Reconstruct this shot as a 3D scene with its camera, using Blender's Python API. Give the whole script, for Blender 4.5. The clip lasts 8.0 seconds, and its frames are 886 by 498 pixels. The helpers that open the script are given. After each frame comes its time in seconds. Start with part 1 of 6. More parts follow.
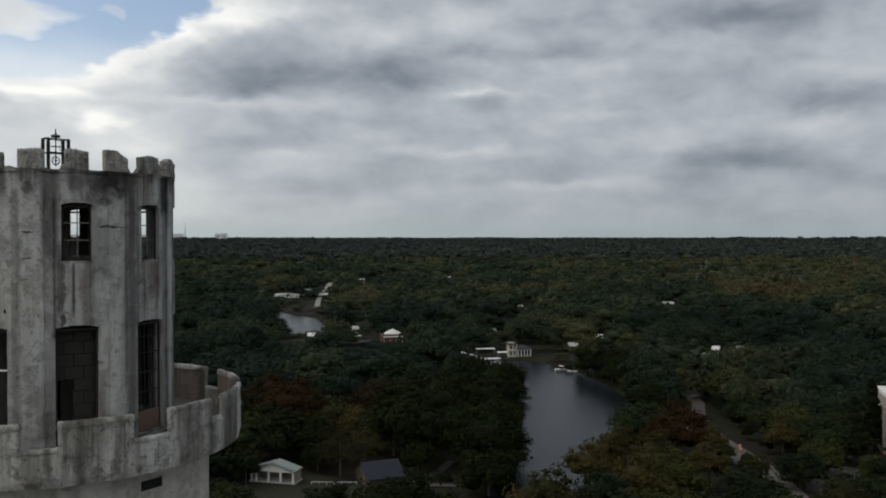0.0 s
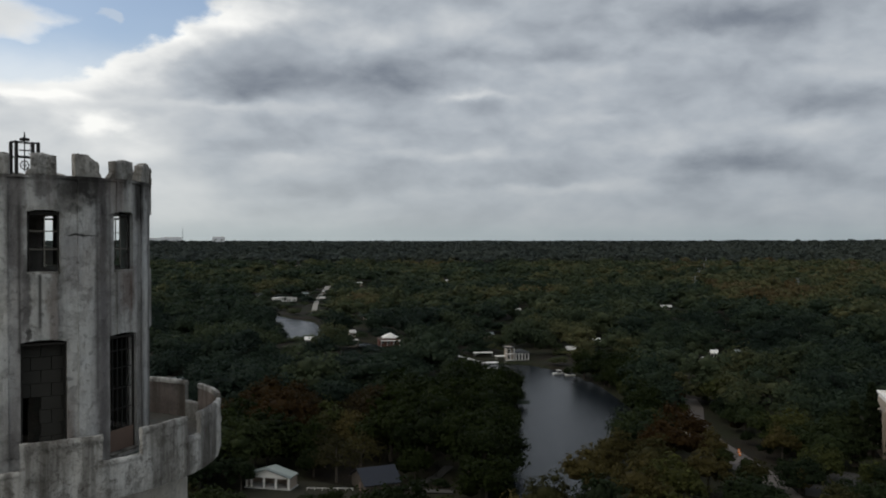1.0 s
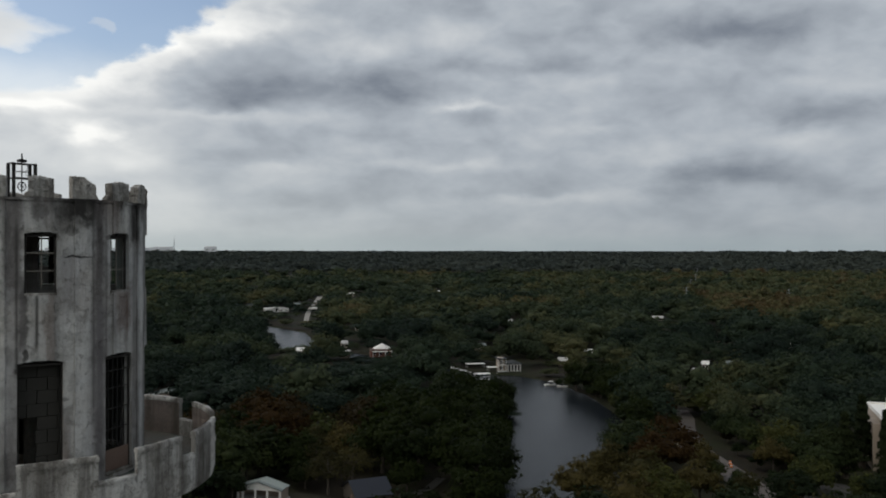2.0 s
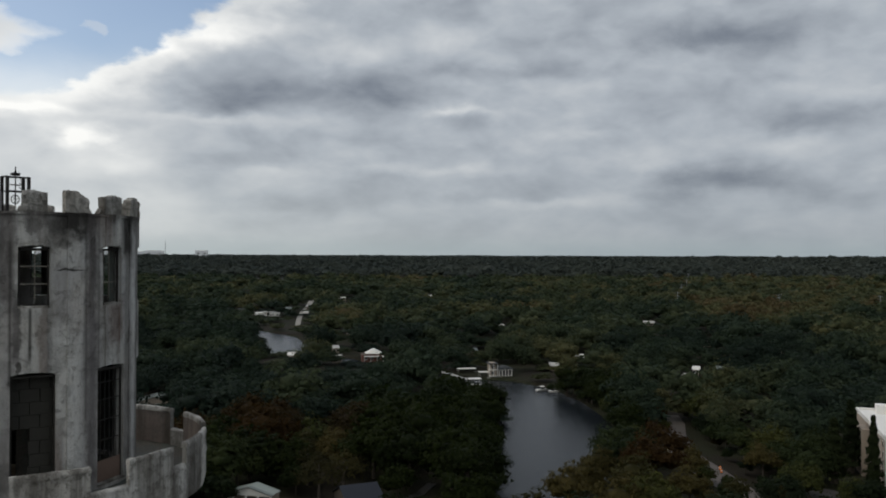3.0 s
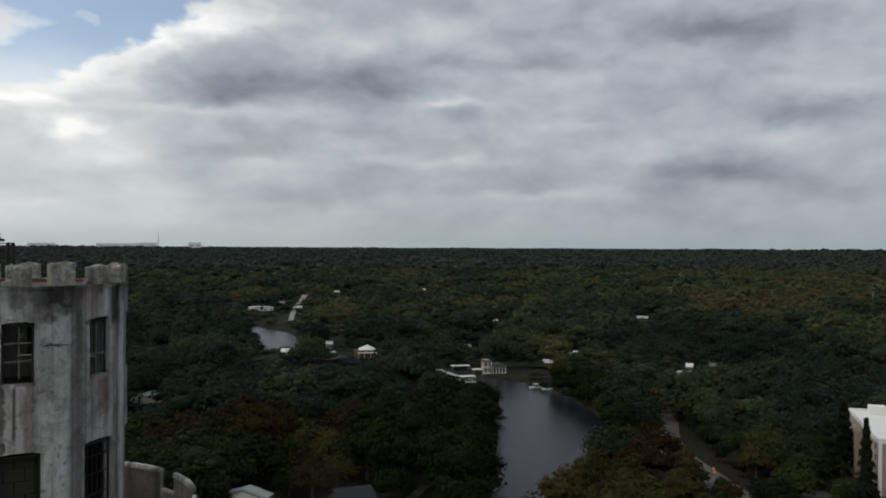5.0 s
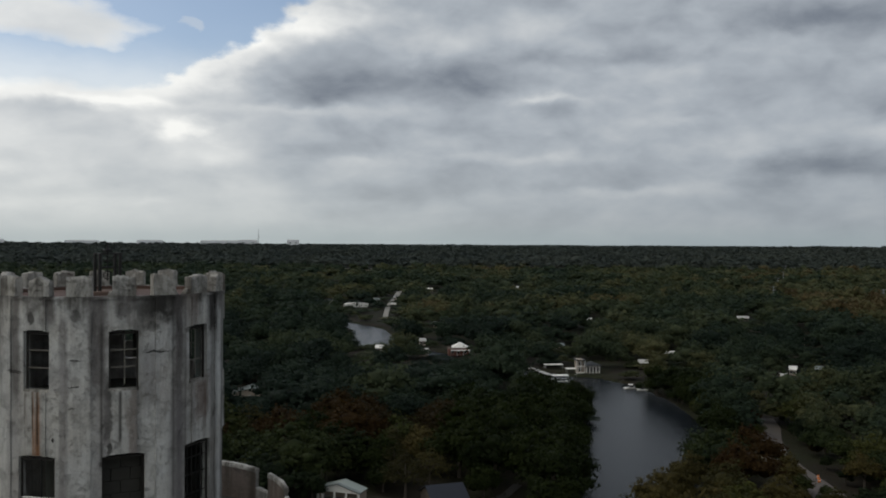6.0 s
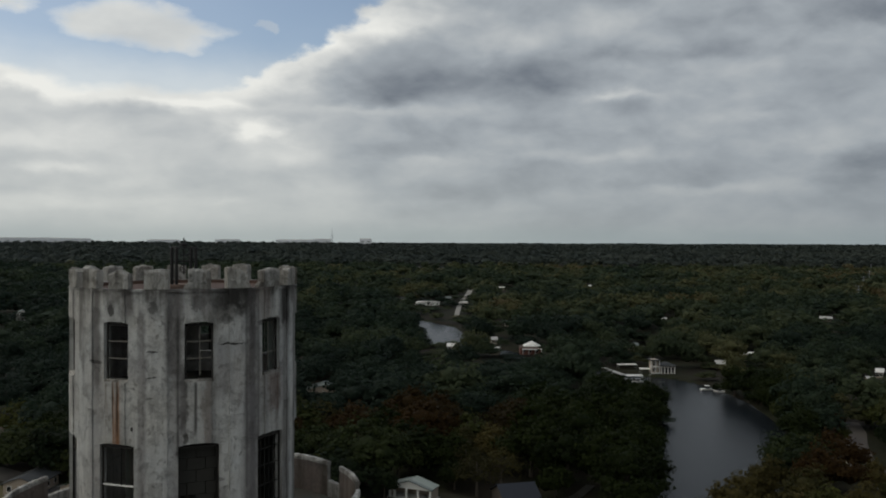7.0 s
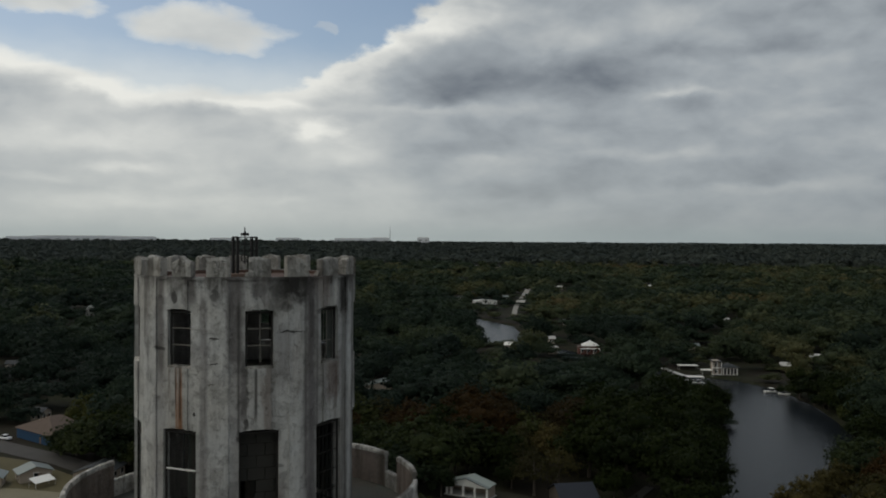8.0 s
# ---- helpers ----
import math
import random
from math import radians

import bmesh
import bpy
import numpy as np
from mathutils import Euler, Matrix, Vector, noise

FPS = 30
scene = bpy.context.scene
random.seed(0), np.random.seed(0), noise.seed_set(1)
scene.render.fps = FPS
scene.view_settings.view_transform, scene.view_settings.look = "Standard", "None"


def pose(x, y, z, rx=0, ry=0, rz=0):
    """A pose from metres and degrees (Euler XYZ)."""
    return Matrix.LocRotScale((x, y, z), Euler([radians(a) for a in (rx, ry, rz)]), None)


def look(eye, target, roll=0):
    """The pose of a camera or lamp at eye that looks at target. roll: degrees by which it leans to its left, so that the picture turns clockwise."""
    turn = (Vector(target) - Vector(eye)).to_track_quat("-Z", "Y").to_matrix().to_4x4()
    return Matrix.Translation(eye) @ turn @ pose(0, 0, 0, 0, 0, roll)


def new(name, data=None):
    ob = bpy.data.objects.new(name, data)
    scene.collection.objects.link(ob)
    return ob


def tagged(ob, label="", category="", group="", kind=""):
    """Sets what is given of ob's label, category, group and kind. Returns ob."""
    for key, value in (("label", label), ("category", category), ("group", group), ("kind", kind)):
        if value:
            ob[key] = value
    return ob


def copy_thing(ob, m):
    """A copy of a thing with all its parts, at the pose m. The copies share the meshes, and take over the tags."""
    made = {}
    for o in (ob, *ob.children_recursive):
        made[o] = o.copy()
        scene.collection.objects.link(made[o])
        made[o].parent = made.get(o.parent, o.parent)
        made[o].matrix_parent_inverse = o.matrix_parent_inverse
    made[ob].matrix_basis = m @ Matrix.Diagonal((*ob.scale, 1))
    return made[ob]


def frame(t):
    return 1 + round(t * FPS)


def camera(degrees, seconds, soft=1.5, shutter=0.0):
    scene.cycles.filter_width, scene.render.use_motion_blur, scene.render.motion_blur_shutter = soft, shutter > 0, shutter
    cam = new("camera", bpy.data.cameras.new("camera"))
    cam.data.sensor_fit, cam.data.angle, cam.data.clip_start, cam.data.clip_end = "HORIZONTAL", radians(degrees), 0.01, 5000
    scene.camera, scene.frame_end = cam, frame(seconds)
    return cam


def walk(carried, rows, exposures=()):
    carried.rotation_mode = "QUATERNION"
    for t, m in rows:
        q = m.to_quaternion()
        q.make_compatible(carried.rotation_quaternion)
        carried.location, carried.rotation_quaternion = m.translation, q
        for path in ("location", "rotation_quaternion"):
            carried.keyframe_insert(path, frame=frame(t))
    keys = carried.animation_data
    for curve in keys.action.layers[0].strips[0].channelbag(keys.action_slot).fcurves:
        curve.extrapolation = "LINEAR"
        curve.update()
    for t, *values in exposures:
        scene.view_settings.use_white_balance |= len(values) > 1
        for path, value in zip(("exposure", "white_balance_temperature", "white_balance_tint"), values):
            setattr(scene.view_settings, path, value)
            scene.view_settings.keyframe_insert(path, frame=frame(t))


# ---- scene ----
cam = camera(54.97, 8.0, soft=1.9)
PATH = [
    (0, pose(15.245, -31.753, 62.217, 89.164, -0.008, 1.385)),
    (0.5, pose(15.376, -30.672, 62.306, 89.250, 0.007, 1.300)),
    (1, pose(15.484, -30.133, 62.398, 89.377, 0.031, 1.242)),
    (1.5, pose(15.513, -30.135, 62.591, 89.703, -0.010, 1.023)),
    (2, pose(15.473, -30.550, 62.792, 90.063, -0.072, 0.715)),
    (3.5, pose(15.657, -31.021, 63.472, 90.366, -0.248, -0.059)),
    (4, pose(15.685, -30.815, 64.109, 90.172, -0.254, -0.218)),
    (5.3, pose(15.434, -30.187, 66.125, 89.776, -0.303, -0.240)),
    (5.5, pose(15.669, -30.606, 66.224, 89.747, -0.315, 2.285)),
    (6, pose(15.768, -30.511, 66.301, 89.587, -0.309, 6.013)),
    (6.5, pose(15.833, -30.343, 66.268, 89.545, -0.268, 6.242)),
    (7, pose(15.774, -30.229, 66.116, 89.478, -0.207, 10.815)),
    (7.5, pose(15.716, -30.107, 65.979, 89.418, -0.211, 14.177)),
    (8, pose(15.724, -30.087, 65.779, 89.387, -0.332, 14.679)),
]
walk(cam, PATH, [(0, 0.0, 6500, 10), (5.5, 0.0, 6480, 10), (6.5, -0.16, 6540, 9), (8, -0.3, 6620, 7.5)])

# ---- sky and sun ----
SUN_EL, SUN_LEFT = 48.0, 62.0  # degrees; left of the world's +y


def build_world():
    world = bpy.data.worlds.new("overcast_sky")
    scene.world = world
    world.use_nodes = True
    nt = world.node_tree
    nt.nodes.clear()
    N = nt.nodes.new
    L = nt.links.new

    def math_node(op, a, b=None, clamp=False):
        n = N("ShaderNodeMath")
        n.operation, n.use_clamp = op, clamp
        for k, v in enumerate((a, b)):
            if v is None:
                continue
            if isinstance(v, (int, float)):
                n.inputs[k].default_value = v
            else:
                L(v, n.inputs[k])
        return n.outputs[0]

    def ramp(v, lo, hi):
        n = N("ShaderNodeMapRange")
        n.interpolation_type = "SMOOTHSTEP"
        L(v, n.inputs["Value"])
        n.inputs["From Min"].default_value, n.inputs["From Max"].default_value = lo, hi
        return n.outputs["Result"]

    def noise_node(vec, scale, detail, rough, distort=0.0):
        n = N("ShaderNodeTexNoise")
        L(vec, n.inputs["Vector"])
        n.inputs["Scale"].default_value, n.inputs["Detail"].default_value = scale, detail
        n.inputs["Roughness"].default_value, n.inputs["Distortion"].default_value = rough, distort
        return n.outputs["Fac"]

    def mix(fac, a, b):
        n = N("ShaderNodeMix")
        n.data_type = "RGBA"
        for sock, v in ((n.inputs[0], fac), (n.inputs[6], a), (n.inputs[7], b)):
            if isinstance(v, (int, float)):
                sock.default_value = v
            elif isinstance(v, tuple):
                sock.default_value = (*v, 1)
            else:
                L(v, sock)
        return n.outputs[2]

    way = N("ShaderNodeTexCoord").outputs["Generated"]
    sep = N("ShaderNodeSeparateXYZ")
    L(way, sep.inputs[0])
    x, y, z = sep.outputs
    zc = math_node("MAXIMUM", z, 0.0)
    deg = 180 / math.pi
    az = math_node("MULTIPLY", math_node("ARCTAN2", math_node("MULTIPLY", x, -1.0), y), deg)
    el = math_node("MULTIPLY", math_node("ARCSINE", z), deg)
    # the cloud sheet, seen in perspective
    lift = math_node("ADD", zc, 0.16)
    sheet = N("ShaderNodeCombineXYZ")
    L(math_node("DIVIDE", x, lift), sheet.inputs[0])
    L(math_node("DIVIDE", y, lift), sheet.inputs[1])
    sheet = sheet.outputs[0]
    angle = N("ShaderNodeCombineXYZ")
    L(math_node("MULTIPLY", az, 0.12), angle.inputs[0])
    L(math_node("MULTIPLY", el, 0.22), angle.inputs[1])
    angle = angle.outputs[0]
    big = noise_node(sheet, 1.0, 5, 0.5, 0.3)
    small = noise_node(angle, 1.5, 5, 0.47, 0.3)
    fine = noise_node(angle, 4.2, 4, 0.5, 0.3)
    # wandering edges of the single clouds
    wob_a = math_node("MULTIPLY", math_node("SUBTRACT", noise_node(angle, 2.0, 6, 0.55), 0.5), 5.0)
    shifted = N("ShaderNodeVectorMath")
    shifted.operation = "ADD"
    L(angle, shifted.inputs[0])
    shifted.inputs[1].default_value = (7.3, 2.1, 4.4)
    wob_e = math_node("MULTIPLY", math_node("SUBTRACT", noise_node(shifted.outputs[0], 2.2, 6, 0.55), 0.5), 1.7)
    aw, ew = math_node("ADD", az, wob_a), math_node("ADD", el, wob_e)

    def blend(fac, u, v):
        n = N("ShaderNodeMix")
        for sock, val in ((n.inputs[0], fac), (n.inputs[2], u), (n.inputs[3], v)):
            if isinstance(val, (int, float)):
                sock.default_value = val
            else:
                L(val, sock)
        return n.outputs[0]

    ripple = math_node("SUBTRACT", small, 0.5)
    speck = math_node("SUBTRACT", fine, 0.5)

    def around(az_, el_, wide, tall):
        """Squared distance from the middle of a cloud, 1 at its edge."""
        p = math_node("MULTIPLY", math_node("SUBTRACT", aw, az_), 1 / wide)
        q = math_node("MULTIPLY", math_node("SUBTRACT", ew, el_), 1 / tall)
        return math_node("ADD", math_node("MULTIPLY", p, p), math_node("MULTIPLY", q, q))

    # the grey sheet, with darker bases and lighter tops drawn into it
    sheet_tone = ramp(math_node("ADD", big, math_node("MULTIPLY", ripple, 0.6)), 0.25, 0.75)
    tone = math_node("ADD", math_node("MULTIPLY", sheet_tone, 0.08), SHEET_TONE - 0.04)
    tone = math_node("ADD", tone, math_node("ADD", math_node("MULTIPLY", ripple, 0.3), math_node("MULTIPLY", speck, 0.14)))
    tone = math_node("ADD", tone, math_node("MULTIPLY", ramp(az, 12.0, 27.0), 0.17))
    for rows in (DARK_BASES, BRIGHT_TOPS, LEFT_BANKS):
        for az_, el_, wide, tall, k in rows:
            dab = math_node("POWER", 2.718, math_node("MULTIPLY", around(az_, el_, wide, tall), -1.0))
            tone = math_node("ADD", tone, math_node("MULTIPLY", dab, k))
    # the open blue patch with bright cloud edges round it, and the small clouds that drift in it
    frill = math_node("ADD", math_node("MULTIPLY", ripple, 4.0), math_node("MULTIPLY", speck, 3.0))
    slant = math_node("ADD", math_node("ADD", aw, math_node("MULTIPLY", ew, 1.75)), frill)
    rise = math_node("ADD", math_node("SUBTRACT", ew, math_node("MULTIPLY", ramp(az, 33.0, 43.0), 1.7)), math_node("MULTIPLY", frill, 0.22))
    side, top = ramp(slant, 41.4, 43.0), ramp(rise, 9.0, 9.9)
    hole = math_node("MULTIPLY", math_node("MULTIPLY", side, top), ramp(math_node("MULTIPLY", aw, -1.0), -70.0, -46.0))
    edge = math_node("MULTIPLY", ramp(slant, 36.0, 42.0), ramp(ew, 8.5, 10.5))
    tone = math_node("ADD", tone, math_node("MULTIPLY", edge, 0.2))
    brow = math_node("MULTIPLY", math_node("MULTIPLY", ramp(rise, 7.9, 8.9), ramp(az, 22.0, 26.0)), 0.2)
    tone = math_node("ADD", tone, brow)
    veil = math_node("SUBTRACT", 0.96, math_node("MULTIPLY", ramp(math_node("MULTIPLY", ew, -1.0), -13.0, -9.5), 0.45))
    cover = math_node("SUBTRACT", ramp(math_node("ADD", big, math_node("MULTIPLY", ripple, 0.6)), 0.02, 0.12), math_node("MULTIPLY", hole, veil), True)
    for az_, el_, wide, tall, k in ISLANDS:
        d = math_node("ADD", around(az_, el_, wide, tall), math_node("MULTIPLY", ripple, -2.4))
        body = ramp(math_node("MULTIPLY", d, -1.0), -1.35, -0.35)
        cover = math_node("MAXIMUM", cover, math_node("MULTIPLY", body, k))
        tone = blend(body, tone, math_node("ADD", math_node("MULTIPLY", ripple, 0.5), 0.74))
    ramp_col = N("ShaderNodeValToRGB")
    L(tone, ramp_col.inputs[0])
    els = ramp_col.color_ramp.elements
    while len(els) < 4:
        els.new(0.5)
    for el_, (pos, c) in zip(els, ((0.0, (0.0, 0.0, 0.0)), (0.2, (0.170, 0.197, 0.242)), (0.45, (0.414, 0.455, 0.502)), (1.0, (1.0, 1.0, 0.97)))):
        el_.position, el_.color = pos, (*c, 1)
    grey = ramp_col.outputs[0]
    sky = N("ShaderNodeTexSky")
    sky.sky_type, sky.sun_disc = "NISHITA", False
    sky.sun_elevation, sky.sun_rotation = radians(SUN_EL), radians(-SUN_LEFT)
    sky.air_density, sky.dust_density = 1.0, 0.9
    blue = N("ShaderNodeVectorMath")
    blue.operation = "SCALE"
    L(sky.outputs[0], blue.inputs[0])
    blue.inputs["Scale"].default_value = SKY_STRENGTH
    col = mix(cover, blue.outputs[0], grey)
    haze = math_node("POWER", math_node("SUBTRACT", 1.0, math_node("MULTIPLY", zc, 4.2), True), 3.0)
    col = mix(math_node("MULTIPLY", haze, 0.72), col, mix(ramp(az, -16.0, 24.0), HAZE_RIGHT, HAZE))
    strip_ = math_node("MULTIPLY", ramp(math_node("MULTIPLY", el, -1.0), -1.5, -0.1), 0.45)
    col = mix(strip_, col, HORIZON)
    below = ramp(z, -0.02, -0.004)
    col = mix(below, (0.02, 0.022, 0.02), col)
    back = N("ShaderNodeBackground")
    L(col, back.inputs[0])
    back.inputs[1].default_value = 1.0
    out = N("ShaderNodeOutputWorld")
    L(back.outputs[0], out.inputs[0])


SKY_STRENGTH = 0.092
HAZE = (0.57, 0.605, 0.585)
HAZE_RIGHT = (0.305, 0.34, 0.36)
HORIZON = (0.33, 0.40, 0.42)
SHEET_TONE = 0.45
# clouds: bearing to the left, elevation, half-width, half-height (degrees), how much lighter or darker than the sheet
DARK_BASES = [
    (7.4, 10.5, 6.0, 1.30, -0.19), (14.9, 9.8, 3.2, 0.95, -0.13), (14.2, 6.2, 4.3, 0.61, -0.08), (-4.9, 12.0, 7.1, 0.53, -0.12),
    (-18.5, 13.9, 6.0, 1.14, -0.20), (-24.0, 8.4, 3.1, 0.99, -0.19), (-17.5, 4.7, 4.6, 1.05, -0.26), (-1.1, 8.7, 2.6, 0.53, -0.09),
    (-11.5, 10.2, 2.5, 0.76, -0.07), (9.8, 3.3, 3.3, 0.61, -0.06), (-2.3, 3.8, 4.9, 0.38, -0.07), (-24.9, 3.4, 1.8, 0.76, -0.12),
    (6.8, 7.7, 3.4, 0.38, -0.04), (-22.4, 10.8, 2.9, 0.53, -0.05), (3.1, 10.5, 2.3, 0.76, -0.05), (4.6, 4.9, 2.3, 0.38, -0.05),
]
BRIGHT_TOPS = [
    (19.5, 13.0, 1.7, 0.76, 0.30), (15.3, 14.0, 2.5, 0.84, 0.24), (10.5, 14.5, 4.1, 0.61, 0.15), (6.1, 13.3, 3.0, 0.84, 0.10),
    (22.5, 10.8, 2.0, 1.14, 0.18), (15.6, 8.6, 6.7, 0.34, 0.12), (22.9, 7.3, 2.0, 0.91, 0.29), (-0.7, 9.6, 2.3, 0.30, 0.19),
    (11.3, 5.3, 4.4, 0.30, 0.07), (0.8, 5.7, 5.7, 0.30, 0.09), (-12.2, 6.2, 3.6, 0.84, 0.12), (-6.8, 3.4, 4.8, 0.38, 0.12),
    (17.8, 2.9, 3.1, 1.52, 0.12), (-21.5, 7.0, 2.3, 0.53, 0.09), (0.8, 14.1, 3.0, 1.06, 0.09), (-15.4, 12.5, 3.1, 0.91, 0.07),
    (21.2, 5.5, 2.4, 0.76, 0.19), (-9.7, 8.1, 2.9, 0.38, 0.08),
]
LEFT_BANKS = [
    (27.5, 8.7, 4.0, 0.30, 0.24), (28.2, 7.6, 3.9, 0.68, -0.01), (41.2, 9.1, 1.8, 1.37, -0.08), (40.9, 11.2, 2.1, 0.61, 0.24),
    (36.5, 9.3, 3.6, 0.46, 0.22), (36.2, 8.2, 3.0, 0.46, 0.08), (37.5, 5.9, 5.5, 0.84, 0.24), (40.3, 3.8, 2.2, 0.30, 0.10),
    (31.1, 3.6, 2.8, 0.34, 0.10), (35.2, 4.4, 3.0, 0.34, 0.22), (25.3, 2.6, 2.2, 0.27, 0.10), (34.2, 2.3, 6.1, 0.61, 0.18),
    (23.1, 7.1, 1.9, 0.61, 0.29),
]
# small clouds in the blue: the same, and how dense
ISLANDS = [(30.0, 13.3, 5.2, 1.45, 0.97), (40.2, 14.3, 3.6, 1.0, 0.97), (22.4, 13.6, 0.9, 0.35, 0.35)]
build_world()
sun = new("sun", bpy.data.lights.new("sun", "SUN"))
sun.data.energy, sun.data.angle, sun.data.color = 0.55, radians(14), (1.0, 0.95, 0.88)
a, e = radians(SUN_LEFT), radians(SUN_EL)
sun.matrix_world = look((-math.sin(a) * math.cos(e) * 300, math.cos(a) * math.cos(e) * 300, math.sin(e) * 300), (0, 0, 0))

# ---- materials ----
def material(name, rough=0.8, metal=0.0, spec=0.3):
    m = bpy.data.materials.new(name)
    m.use_nodes = True
    bsdf = m.node_tree.nodes["Principled BSDF"]
    bsdf.inputs["Roughness"].default_value, bsdf.inputs["Metallic"].default_value = rough, metal
    bsdf.inputs["Specular IOR Level"].default_value = spec
    return m, m.node_tree, bsdf


class Graph:
    """Short hand for building node trees."""

    def __init__(self, nt):
        self.nt, self.N, self.L = nt, nt.nodes.new, nt.links.new

    def put(self, sock, v):
        if isinstance(v, (int, float)):
            sock.default_value = v
        elif isinstance(v, tuple):
            sock.default_value = (*v, 1) if len(sock.default_value) == 4 and len(v) == 3 else v
        else:
            self.L(v, sock)

    def place(self, scale=(1, 1, 1), world=True):
        m = self.N("ShaderNodeMapping")
        if world:
            self.L(self.N("ShaderNodeNewGeometry").outputs["Position"], m.inputs[0])
        else:
            self.L(self.N("ShaderNodeTexCoord").outputs["Object"], m.inputs[0])
        m.inputs["Scale"].default_value = scale
        return m.outputs[0]

    def noise(self, vec, scale, detail=4, rough=0.55, distort=0.0):
        n = self.N("ShaderNodeTexNoise")
        self.L(vec, n.inputs["Vector"])
        n.inputs["Scale"].default_value, n.inputs["Detail"].default_value = scale, detail
        n.inputs["Roughness"].default_value, n.inputs["Distortion"].default_value = rough, distort
        return n.outputs["Fac"]

    def cells(self, vec, scale):
        n = self.N("ShaderNodeTexVoronoi")
        self.L(vec, n.inputs["Vector"])
        n.inputs["Scale"].default_value = scale
        s = self.N("ShaderNodeSeparateColor")
        self.L(n.outputs["Color"], s.inputs[0])
        return s.outputs[0]

    def ramp(self, v, *stops):
        n = self.N("ShaderNodeValToRGB")
        self.L(v, n.inputs[0])
        els = n.color_ramp.elements
        while len(els) < len(stops):
            els.new(0.5)
        for e, (pos, c) in zip(els, stops):
            e.position = pos
            e.color = (*c, 1) if isinstance(c, tuple) else (c, c, c, 1)
        return n.outputs[0]

    def mix(self, fac, a, b, mode="MIX"):
        n = self.N("ShaderNodeMix")
        n.data_type, n.blend_type = "RGBA", mode
        self.put(n.inputs[0], fac)
        self.put(n.inputs[6], a)
        self.put(n.inputs[7], b)
        return n.outputs[2]

    def math(self, op, a, b=0.0, clamp=False):
        n = self.N("ShaderNodeMath")
        n.operation, n.use_clamp = op, clamp
        self.put(n.inputs[0], a)
        self.put(n.inputs[1], b)
        return n.outputs[0]

    def bump(self, height, strength, distance):
        n = self.N("ShaderNodeBump")
        self.L(height, n.inputs["Height"])
        n.inputs["Strength"].default_value, n.inputs["Distance"].default_value = strength, distance
        return n.outputs[0]


def plain(name, color, rough=0.8, metal=0.0, vary=0.25, grain=3.0, spec=0.3):
    """A weathered single-colour surface with grain at two scales."""
    m, nt, bsdf = material(name, rough, metal, spec)
    g = Graph(nt)
    p = g.place()
    big, small = g.noise(p, 0.35 * grain, 4), g.noise(p, 4.0 * grain, 5, 0.65)
    k = g.math("ADD", g.math("MULTIPLY", big, vary), g.math("MULTIPLY", small, vary))
    k = g.math("ADD", k, 1.0 - vary)
    grey = g.N("ShaderNodeCombineColor")
    for s in grey.inputs:
        g.L(k, s)
    g.L(g.mix(1.0, color, grey.outputs[0], "MULTIPLY"), bsdf.inputs["Base Color"])
    g.L(g.bump(small, 0.3, 0.02), bsdf.inputs["Normal"])
    return m


BLACK, BROWN, DUN, GREY = (0.045, 0.042, 0.038), (0.14, 0.095, 0.075), (0.12, 0.108, 0.102), (0.235, 0.22, 0.215)
# old stains and darker wall bands: bearing, half-width (degrees), foot, head, strength, colour
STAINS = [
    (-40.0, 10.5, 63.5, 65.0, 1.0, BLACK), (-30.0, 3.0, 55.0, 65.0, 0.9, DUN), (-31.0, 5.5, 55.0, 61.0, 0.55, GREY), (-44.5, 4.0, 60.6, 62.6, 0.55, GREY), (-4.0, 5.0, 62.9, 65.0, 1.0, BLACK),
    (-3.5, 3.5, 55.0, 63.2, 0.5, DUN), (-14.0, 6.5, 59.9, 61.5, 0.75, BROWN), (10.0, 5.0, 55.0, 65.0, 0.8, DUN), (-68.0, 4.4, 61.2, 65.0, 0.85, DUN), (-63.8, 1.7, 59.5, 61.6, 0.85, BLACK),
    (-66.5, 4.5, 55.0, 61.4, 0.5, GREY), (-56.5, 4.6, 63.4, 65.0, 0.6, DUN), (-52.5, 1.8, 58.0, 61.4, 0.5, BROWN),
]
STAINS += [
    (-108.5, 3.2, 61.0, 65.0, 0.8, DUN), (-109.0, 4.5, 55.0, 61.2, 0.45, GREY), (-90.0, 3.2, 63.2, 65.0, 0.75, DUN), (-83.0, 2.2, 55.0, 63.8, 0.55, GREY), (-85.5, 5.0, 61.4, 62.2, 0.5, GREY),
    (-121.0, 2.0, 62.0, 65.0, 0.6, DUN), (-99.5, 2.5, 63.4, 64.2, 0.5, DUN), (-76.5, 3.4, 63.5, 64.2, 0.55, BLACK), (-21.5, 1.6, 60.0, 64.8, 0.35, GREY),
    (-70.0, 5.0, 55.0, 57.2, 0.6, DUN), (-47.0, 4.0, 55.0, 57.4, 0.35, BROWN), (-132.0, 4.0, 60.0, 65.0, 0.4, GREY),
]


